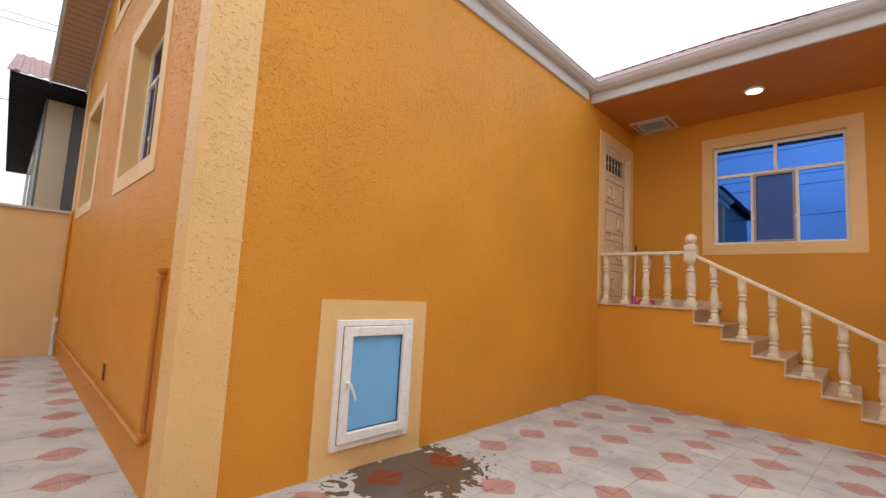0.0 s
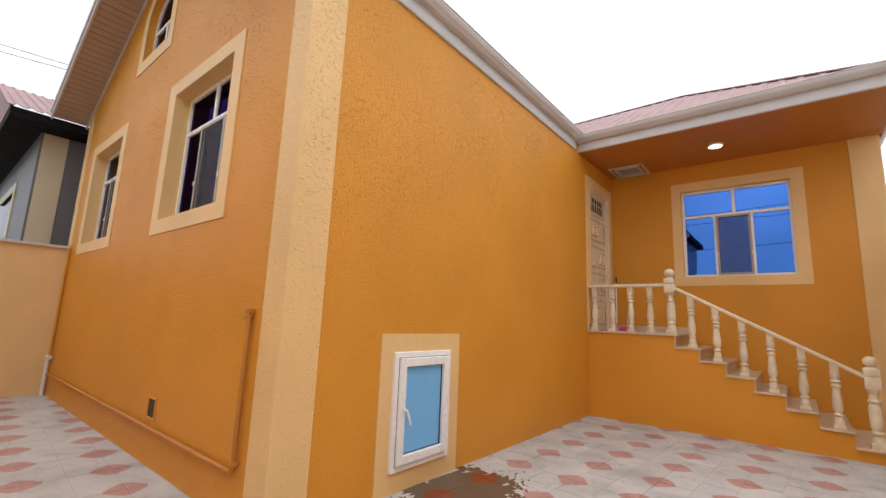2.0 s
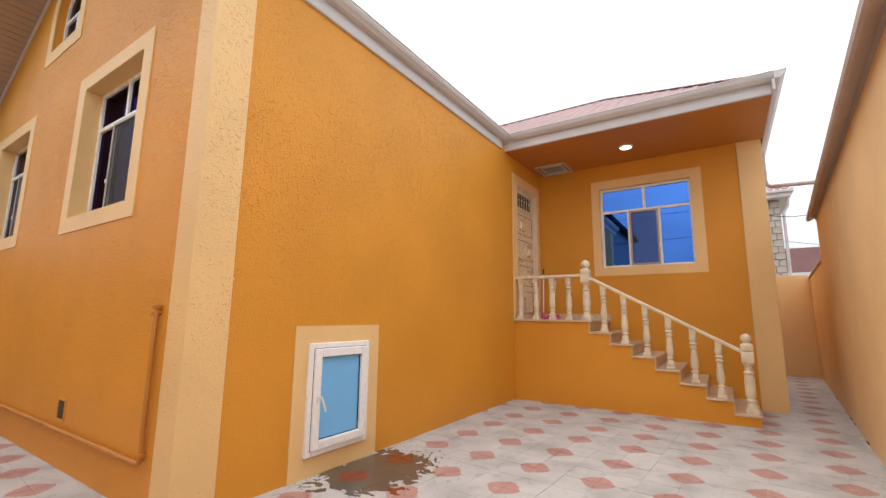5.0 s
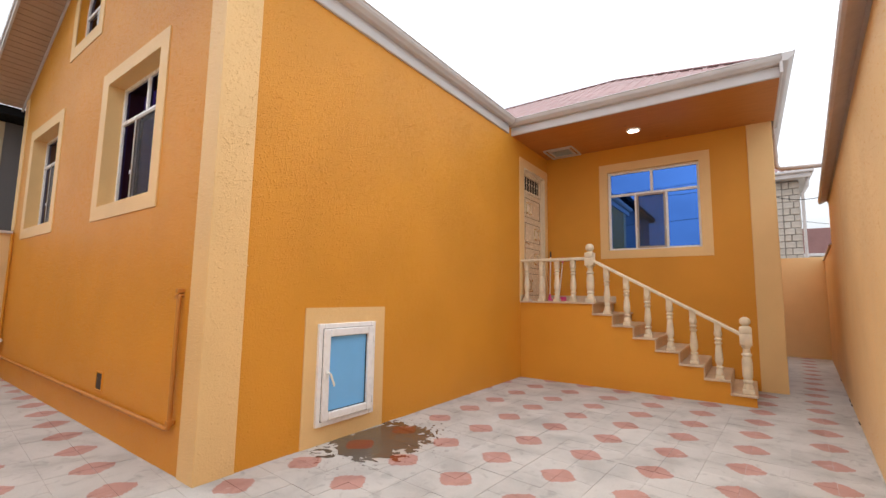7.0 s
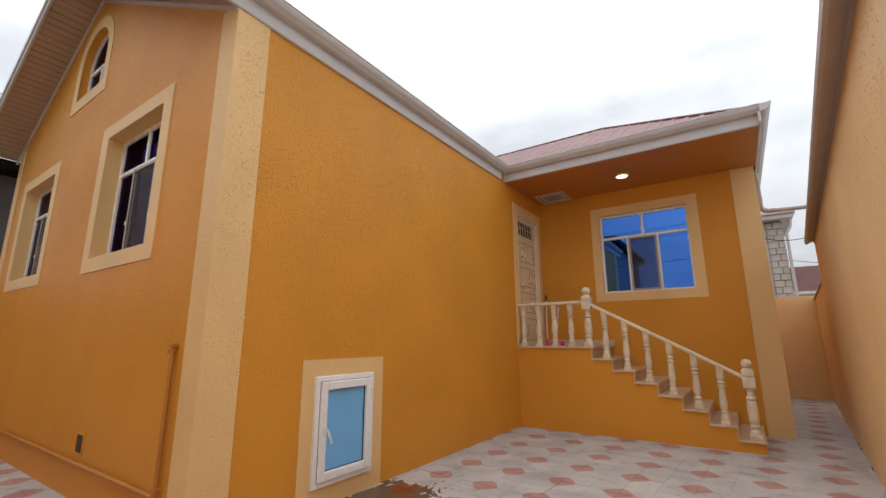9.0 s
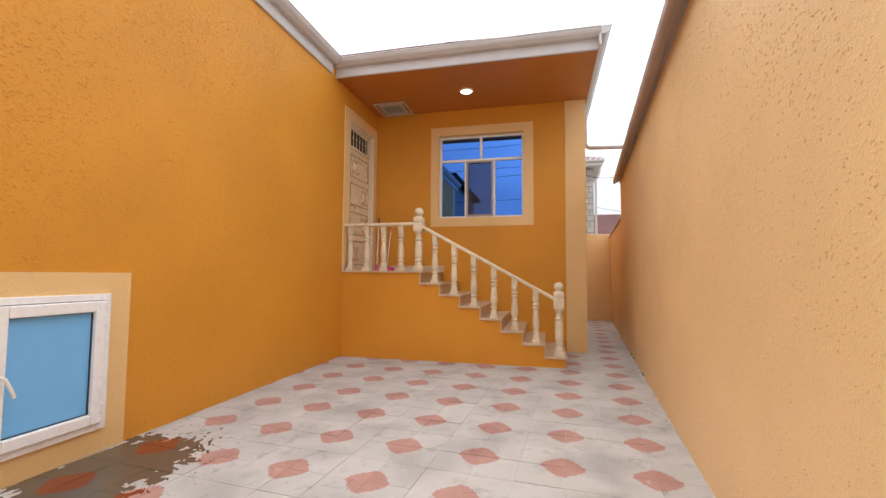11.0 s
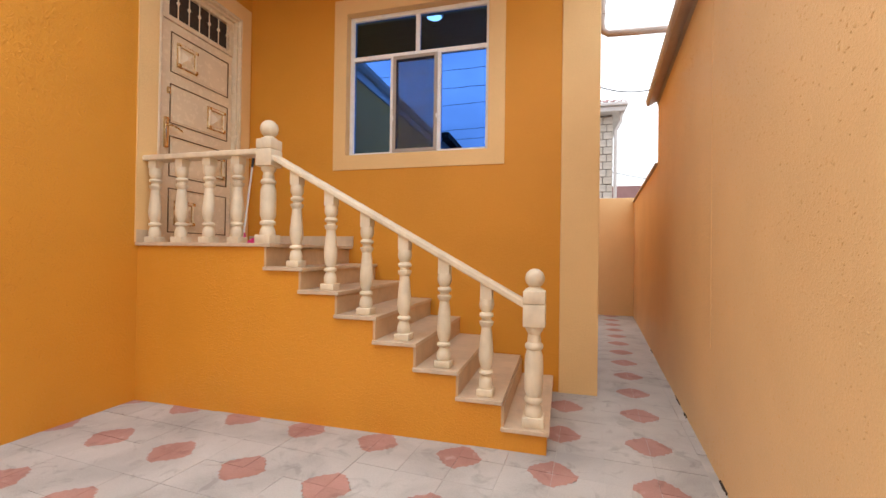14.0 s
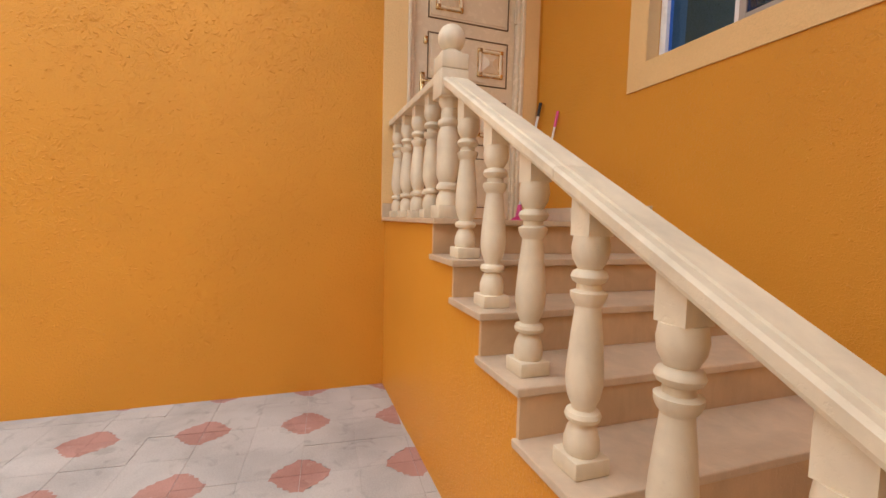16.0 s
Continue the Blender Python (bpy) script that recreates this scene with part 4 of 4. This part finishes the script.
# ---- broom, mop and dustpan on the landing ----
top = empty("broom", (-3.08, 8.42, LAND), "long-handled broom leaning in the porch corner", "broom")
bm = bmesh.new()
tube(bm, [(-3.07, 8.36, LAND + 0.14), (-3.12, 8.56, LAND + 1.06)], 0.012, 10)
under(finish("stick", bm, WHITE_PLASTIC, smooth=40, label="pale broom stick"), top)
bm = bmesh.new()
tube(bm, [(-3.115, 8.546, LAND + 1.0), (-3.125, 8.575, LAND + 1.13)], 0.016, 10)
under(finish("grip", bm, CABLE, smooth=40, label="black grip"), top)
bm = bmesh.new()
lathe(bm, [(0.040, 0.0), (0.044, 0.015), (0.034, 0.06), (0.018, 0.15)], (-3.07, 8.36, LAND), 14)
under(finish("bristles", bm, PINK, smooth=50, label="pink bristle head"), top)
top = empty("dustpan", (-2.85, 8.40, LAND), "pink plastic dustpan with a long white handle", "dustpan")
bm = bmesh.new()
prism(bm, [(0, 0), (0.20, 0), (0.20, 0.09), (0.19, 0.09), (0.185, 0.012), (0, 0.006)], lambda u, v, w: (-2.98 + w, 8.22 + u, LAND + v), 0.26)
for x in (-2.986, -2.72):
    prism(bm, [(0, 0), (0.20, 0), (0.20, 0.09), (0.02, 0.02)], lambda u, v, w: (x + w, 8.22 + u, LAND + v), 0.008)
under(finish("pan", bm, PINK, label="pink plastic pan"), top)
bm = bmesh.new()
tube(bm, [(-2.88, 8.42, LAND + 0.05), (-2.84, 8.563, LAND + 0.88)], 0.010, 10)
under(finish("stick", bm, WHITE_PLASTIC, smooth=40, label="white stick"), top)
bm = bmesh.new()
tube(bm, [(-2.841, 8.558, LAND + 0.85), (-2.836, 8.580, LAND + 0.99)], 0.013, 10)
under(finish("grip", bm, PINK, smooth=40, label="pink grip"), top)


# ---- neighbours ----
def box_house(name, a, b, mat, label):
    top = empty(name, ((a[0] + b[0]) / 2, (a[1] + b[1]) / 2, 0), label, "house")
    under(block("wall", a, b, mat, bevel=0), top)
    return top


# grey and cream house behind the west wall
h = empty("neighbour_house", (-16, 5, 0), "grey and cream rendered house with a black eave and red roof", "house")
under(block("wall", (-22.0, 0.30, -0.03), (-12.0, 12.0, 5.08), GREY_WALL, bevel=0), h)
under(block("wall", (-12.5, 0.34, -0.03), (-11.985, 0.74, 5.07), CREAM_SMOOTH, bevel=0.004, label="pale cream painted band"), h)
bm = bmesh.new()
plate(bm, rect(-17.2, 2.6, -14.2, 4.4), [rect(-16.9, 2.8, -14.5, 4.2)], lambda u, v, w: (u, 0.27 + w, v), 0.04)
under(finish("window", bm, CREAM_SMOOTH, label="cream window surround"), h)
bm = bmesh.new()
box(bm, (-16.9, 0.28, 2.8), (-14.5, 0.31, 4.2))
under(finish("pane", bm, GLASS_DARK_REFLECT), h)
under(block("eave", (-22.6, -0.25, 5.08), (-11.4, 12.4, 5.26), BLACK_METAL, bevel=0.01, label="black boxed eave"), h)
nr = roof_sheet("roof", (-11.35, -0.3, 5.27), (0, 1, 0), (-1, 0, 0.42), 12.7, lambda s: (0, 5.6), ROOF_RED, "red ribbed metal roof")
for key in ("category", "kind"):
    del nr[key]
under(nr, h)
bm = bmesh.new()
plate(bm, [(-11.4, 5.26), (-22.6, 5.26), (-17.0, 7.5)], [], lambda u, v, w: (u, -0.26 + w, v), 0.05)
under(finish("gable", bm, ROOF_RED, label="red sheet gable"), h)

# unseen house added to the south, something dark for the front windows to reflect
h = empty("unseen_south_house", (-12, -12, 0), "unseen plain grey house added for dark reflections in the front windows", "house")
under(block("wall", (-19.0, -16.0, -0.03), (-5.2, -7.5, 7.2), GREY_WALL, bevel=0), h)
under(block("roof", (-19.4, -16.4, 7.2), (-4.8, -7.1, 7.5), BLACK_METAL, bevel=0.01), h)

# stone block house behind the passage
h = empty("stone_house", (-1.0, 21, 0), "house of pale rough stone blocks with a red roof", "house")
SB_X, SB_Y, SB_Z = 2.20, 18.0, 5.75
wallp = under(block("wall", (-6.0, SB_Y + 0.02, -0.03), (SB_X - 0.02, 26.0, SB_Z), MORTAR, bevel=0), h)
bmw = bmesh.new()
box(bmw, (-0.14, -0.02, -0.105), (0.14, 0.06, 0.105), 0, 0.014)
bmesh.ops.recalc_face_normals(bmw, faces=bmw.faces[:])
bme = [bpy.data.meshes.new("block_%s" % s) for s in ("long", "short")]
bmw.to_mesh(bme[0])
for v in bmw.verts:
    v.co.x *= 0.62
bmw.to_mesh(bme[1])
bmw.free()
for me in bme:
    me.materials.append(BLOCK)
rng = random.Random(4)
row = 0
z = 2.35
while z < SB_Z - 0.15:
    x = SB_X
    k = row % 2
    while x > 0.2:
        half = 0.14 if k % 2 == 0 else 0.087
        ob = new("block", bme[k % 2])
        ob.matrix_world = Matrix.Translation((x - half, SB_Y + rng.uniform(-0.012, 0.012), z)) @ pose(0, 0, 0, rng.uniform(-2, 2), rng.uniform(-1, 1), rng.uniform(-2, 2))
        m0 = ob.matrix_world.copy()
        ob.parent = wallp
        ob.matrix_parent_inverse = wallp.matrix_basis.inverted()
        ob.matrix_basis = m0
        x -= 2 * half + 0.022
        k += 1
    z += 0.232
    row += 1
bm = bmesh.new()
box(bm, (-6.4, SB_Y - 0.38, SB_Z + 0.02), (SB_X + 0.30, 26.4, SB_Z + 0.17), 0, 0.02)
box(bm, (-6.45, SB_Y - 0.46, SB_Z + 0.17), (SB_X + 0.38, 26.45, SB_Z + 0.28), 0, 0.03)
under(finish("eave", bm, TRIM, label="white moulded eave and gutter"), h)
bm = bmesh.new()
tube(bm, [(SB_X + 0.22, SB_Y - 0.2, SB_Z + 0.05), (SB_X + 0.20, SB_Y - 0.16, SB_Z - 0.25), (SB_X + 0.07, SB_Y - 0.08, SB_Z - 0.50), (SB_X + 0.06, SB_Y - 0.08, 0.0)], 0.05, 10)
under(finish("downpipe", bm, TRIM, smooth=40, label="white downpipe"), h)
nr = roof_sheet("roof", (-6.5, SB_Y - 0.45, SB_Z + 0.285), (1, 0, 0), (0, 1, 0.42), SB_X + 6.9, lambda s: (0, max(0.02, min(4.4, SB_X + 6.9 - s)) * 1.08), ROOF_RED, "red ribbed metal roof")
for key in ("category", "kind"):
    del nr[key]
under(nr, h)

# far houses seen past the passage
for hx, hy, w, dpt, zz, mat, lab in ((5.2, 40.0, 9.0, 8.0, 4.9, CREAM_SMOOTH, "far pale house with a dark red roof"),):
    h = empty("far_house", (hx, hy, 0), lab, "house")
    under(block("wall", (hx - w / 2, hy, -0.03), (hx + w / 2, hy + dpt, zz), mat, bevel=0), h)
    bm = bmesh.new()
    prism(bm, [(-w / 2 - 0.5, zz), (w / 2 + 0.5, zz), (w / 2 - 3.2, zz + 1.9), (-w / 2 + 3.2, zz + 1.9)], lambda u, v, q: (hx + u, hy - 0.5 + q, v), dpt + 1)
    under(finish("roof", bm, ROOF_RED, label="dark red sheet roof"), h)
    bm = bmesh.new()
    box(bm, (hx - w / 2 - 0.55, hy - 0.6, zz - 0.12), (hx + w / 2 + 0.55, hy - 0.45, zz + 0.08), 0, 0.02)
    under(finish("eave", bm, TRIM, label="white eave board"), h)

# ---- cables ----
def cable(a, b, sag, r=0.009, n=14):
    a, b = Vector(a), Vector(b)
    bm = bmesh.new()
    tube(bm, [a.lerp(b, i / n) - Vector((0, 0, sag * 4 * (i / n) * (1 - i / n))) for i in range(n + 1)], r, 6)
    return finish("overhead_cable", bm, CABLE, smooth=60, label="thin black overhead cable", category="cable", group="overhead cables")


cable((EX - 0.01, 9.9, 3.72), (2.02, 10.1, 3.69), 0.10, 0.007)
cable((-24, -3.0, 11.2), (-7.5, 12.0, 7.2), 0.5, 0.012)
cable((-24, -2.2, 11.6), (-7.5, 13.0, 7.2), 0.5, 0.012)
cable((-24, -4.5, 7.6), (-12.5, 14.0, 8.2), 0.4, 0.012)
for z, yy in ((6.5, -6.2), (7.9, -6.4), (8.4, -6.5), (9.7, -6.6), (10.6, -6.8), (11.6, -7.0)):
    cable((-16, yy, z - 0.9), (16, yy - 1.0, z + 0.6), 0.6, 0.014)
cable((1.5, 24.0, 5.5), (9.0, 30.0, 5.3), 0.25, 0.012)

# ---- thrown plaster flecks on the walls ----
def flecks(wall, mat, place, area, density, seed, holes=(), keep=None, size=1.0, low=0.3):
    """Short raised dabs of plaster, thick in drifts, thinner towards the foot of the wall."""
    rng = random.Random(seed)
    u0, v0, u1, v1 = area
    verts, faces = [], []
    for _ in range(int((u1 - u0) * (v1 - v0) * density)):
        u, v = rng.uniform(u0, u1), rng.uniform(v0, v1)
        drift = 0.5 + 0.5 * noise.noise((u * 0.55, v * 0.55, seed)) + 0.45 * noise.noise((u * 2.3, v * 2.3, seed + 9))
        if rng.random() > drift * min(1.0, low + (1 - low) * v / 2.8):
            continue
        if any(a - 0.02 < u < c + 0.02 and b - 0.02 < v < d + 0.02 for a, b, c, d in holes) or (keep and not keep(u, v)):
            continue
        half, wide, high = size * rng.uniform(0.006, 0.017), size * rng.uniform(0.004, 0.0075), size * rng.uniform(0.0018, 0.0044)
        ang = rng.gauss(0.0, 0.7)
        ca, sa = math.cos(ang), math.sin(ang)
        bend = rng.uniform(-0.5, 0.5) * wide
        n = len(verts)
        for du, dv, w in ((-half, 0, 0.002), (-half * 0.5, -wide, 0.002), (half * 0.5, -wide, 0.002), (half, 0, 0.002), (half * 0.5, wide, 0.002), (-half * 0.5, wide, 0.002),
                          (-half * 0.45, bend - 0.3 * wide * ca, -high), (half * 0.45, -bend - 0.3 * wide * ca, -high)):
            verts.append(place(u + du * ca - dv * sa, v + du * sa + dv * ca, w))
        faces += [(n + 6, n, n + 1), (n + 6, n + 1, n + 2, n + 7), (n + 7, n + 2, n + 3), (n + 7, n + 3, n + 4), (n + 7, n + 4, n + 5, n + 6), (n + 6, n + 5, n)]
    # faces look out of the wall
    out = Vector(place(0, 0, -1)) - Vector(place(0, 0, 0))
    a, b, c = (Vector(verts[k]) for k in faces[1][:3])
    if (b - a).cross(c - a).dot(out) < 0:
        faces = [f[::-1] for f in faces]
    me = bpy.data.meshes.new("plaster_flecks")
    me.from_pydata(verts, [], faces)
    me.materials.append(mat)
    me.shade_smooth()
    ob = tagged(new("plaster_flecks", me), "raised plaster flecks", kind="stuff")
    ob.parent = wall
    return ob


grown = lambda q, k: (q[0] - k, q[1] - k, q[2] + k, q[3] + k)
under_gable = lambda u, v: v < PEAK - 0.06 - MS * abs(u - APEX) and not (abs(u + 7.46) < 0.76 and v > 5.2)
flecks(WALLS["front"], OCHRE, front_place, (-9.5, 0.1, -3.49, PEAK), 900, 21, (grown(FW, 0.2), grown(LW, 0.2)), under_gable, 1.4)
flecks(WALLS["side"], OCHRE, side_place, (1.21, 0.05, 8.5, 4.84), 1000, 22, ((1.88, 0, 3.09, 1.45), (7.05, 1.4, 8.6, 4.6)), lambda u, v: not (u > SF and v < 1.5), 1.4)
flecks(WALLS["porch"], OCHRE, porch_place, (SX, 0.1, 0.69, 4.84), 500, 23, ((-2.0, 2.42, 0.11, 4.51),), lambda u, v: v > 1.7 - 0.56 * max(0.0, u + 1.4), 1.3)
flecks(WALLS["corner"], CREAM, lambda u, v, w: (u, FY - 0.014 + w, v), (-3.47, 0.05, SX, EAVE), 700, 24, (), None, 1.6)
flecks(WALLS["corner"], CREAM, lambda u, v, w: (SX + 0.014 - w, u, v), (FY, 0.05, 1.195, EAVE), 700, 25, (), None, 1.6)
flecks(WALLS["pilaster"], CREAM, lambda u, v, w: (u, PY - 0.014 + w, v), (0.71, 0.05, EX, SOFFIT), 300, 26)
yd = Vector((RK, 1)).normalized()
flecks(WALLS["yard"], YARD_WALL, lambda u, v, w: (rx(u) + yd.y * w, u - yd.x * w, v), (-2.1, 0.05, 10.4, 3.55), 750, 27, (), None, 1.0, 0.7)

# ---- paving ----
LAT_O, LAT_A, LAT_B = Vector((-0.063, 5.564)), Vector((0.6457, -0.0476)), Vector((0.0447, 0.6678))
TS = 0.3282
FITTED = Matrix.Diagonal((LAT_A.length / 2 / TS, LAT_B.length / 2 / TS, 1, 1))
TANG = math.degrees(math.atan2(LAT_A.y, LAT_A.x))


def tile_mesh():
    """A cast slab whose one corner holds a quarter of the red ragged lozenge."""
    rng = random.Random(11)
    s, th = TS / 2 - 0.0015, 0.034
    leg = 0.176
    bm = bmesh.new()
    n = 11
    chain = []
    for i in range(n + 1):
        t = i / n
        # runs straight across the corner, blunt at both ends, with a scalloped rim
        u, v = s - leg * (1 - t), s - leg * t
        push = 0.024 * math.sin(math.pi * t) ** 0.5 - 0.010
        jag = (0.009 if i % 2 else -0.006) if 0 < i < n else 0.0
        chain.append((u - (push + jag) * 0.7 * (1 if 0 < i else 0), v - (push + jag) * 0.7 * (1 if i < n else 0)))
    chain[0], chain[-1] = (s - leg + 0.014, s), (s, s - leg + 0.014)
    pts = {}

    def vert(u, v, z=0.0):
        key = (round(u, 5), round(v, 5), round(z, 5))
        if key not in pts:
            pts[key] = bm.verts.new((u, v, z))
        return pts[key]

    red = [vert(*c) for c in chain] + [vert(s, s)]
    grey = [vert(*c) for c in chain][::-1] + [vert(-s, s), vert(-s, -s), vert(s, -s)]
    bm.faces.new(red).material_index = 1
    bm.faces.new(grey).material_index = 0
    ring = [vert(s, s), vert(*chain[0]), vert(-s, s), vert(-s, -s), vert(s, -s), vert(*chain[-1])]
    low = [bm.verts.new((v.co.x, v.co.y, -th)) for v in ring]
    for i in range(6):
        bm.faces.new((ring[i], ring[(i + 1) % 6], low[(i + 1) % 6], low[i])).material_index = 1 if i in (0, 5) else 0
    bmesh.ops.triangulate(bm, faces=[f for f in bm.faces if len(f.verts) > 4])
    bmesh.ops.recalc_face_normals(bm, faces=bm.faces[:])
    me = bpy.data.meshes.new("paving_tile")
    bm.to_mesh(me)
    bm.free()
    me.materials.append(TILE_GREY)
    me.materials.append(TILE_RED)
    return me


def paved(x, y):
    if y < -4.7 or y > BACK + 0.1 or x < -10.85 or x > rx(y) + 0.1:
        return False
    if y > FY + 0.12 and x < SX - 0.12:
        return False
    if y > PY + 0.12 and x < EX - 0.12:
        return False
    return not (y > SF + 0.15 and y <= PY + 0.12 and x < TXR[6] - 0.2)


bm = bmesh.new()
box(bm, (-10.9, -4.8, -0.034), (rx(BACK) + 0.1, BACK, -0.0035))
pavement = finish("pavement", bm, BED, label="grey paving slabs with dusty red lozenges", category="paving", kind="structure")
tile = tile_mesh()
rng = random.Random(7)
near_spots, far_spots = [], []
for i in range(-24, 8):
    for j in range(-20, 18):
        for q in range(4):
            du, dv = ((-1, -1), (1, -1), (1, 1), (-1, 1))[q]
            c = LAT_O + LAT_A * (i + du * 0.25) + LAT_B * (j + dv * 0.25)
            if not paved(c.x, c.y):
                continue
            m = Matrix.Translation((c.x, c.y, rng.uniform(-0.0015, 0.0015))) @ pose(0, 0, 0, rng.uniform(-0.25, 0.25), rng.uniform(-0.25, 0.25), TANG + rng.uniform(-0.2, 0.2)) @ FITTED @ pose(0, 0, 0, 0, 0, 90 * q)
            (near_spots if c.x > SX - 0.2 and 0.9 < c.y < 7.3 and c.x < 1.75 else far_spots).append(m)
if len(near_spots) > 300:
    far_spots += near_spots[300:]
    near_spots = near_spots[:300]
for m in near_spots:
    ob = new("paving_tile", tile)
    ob.matrix_world = m
    ob.parent = pavement
bm = bmesh.new()
for m in far_spots:
    first = len(bm.verts)
    bm.from_mesh(tile)
    bm.verts.ensure_lookup_table()
    bmesh.ops.transform(bm, matrix=m, verts=bm.verts[first:])
rest = finish("paving_tiles", bm, [TILE_GREY, TILE_RED], pavement, label="more grey and red paving slabs", kind="stuff")
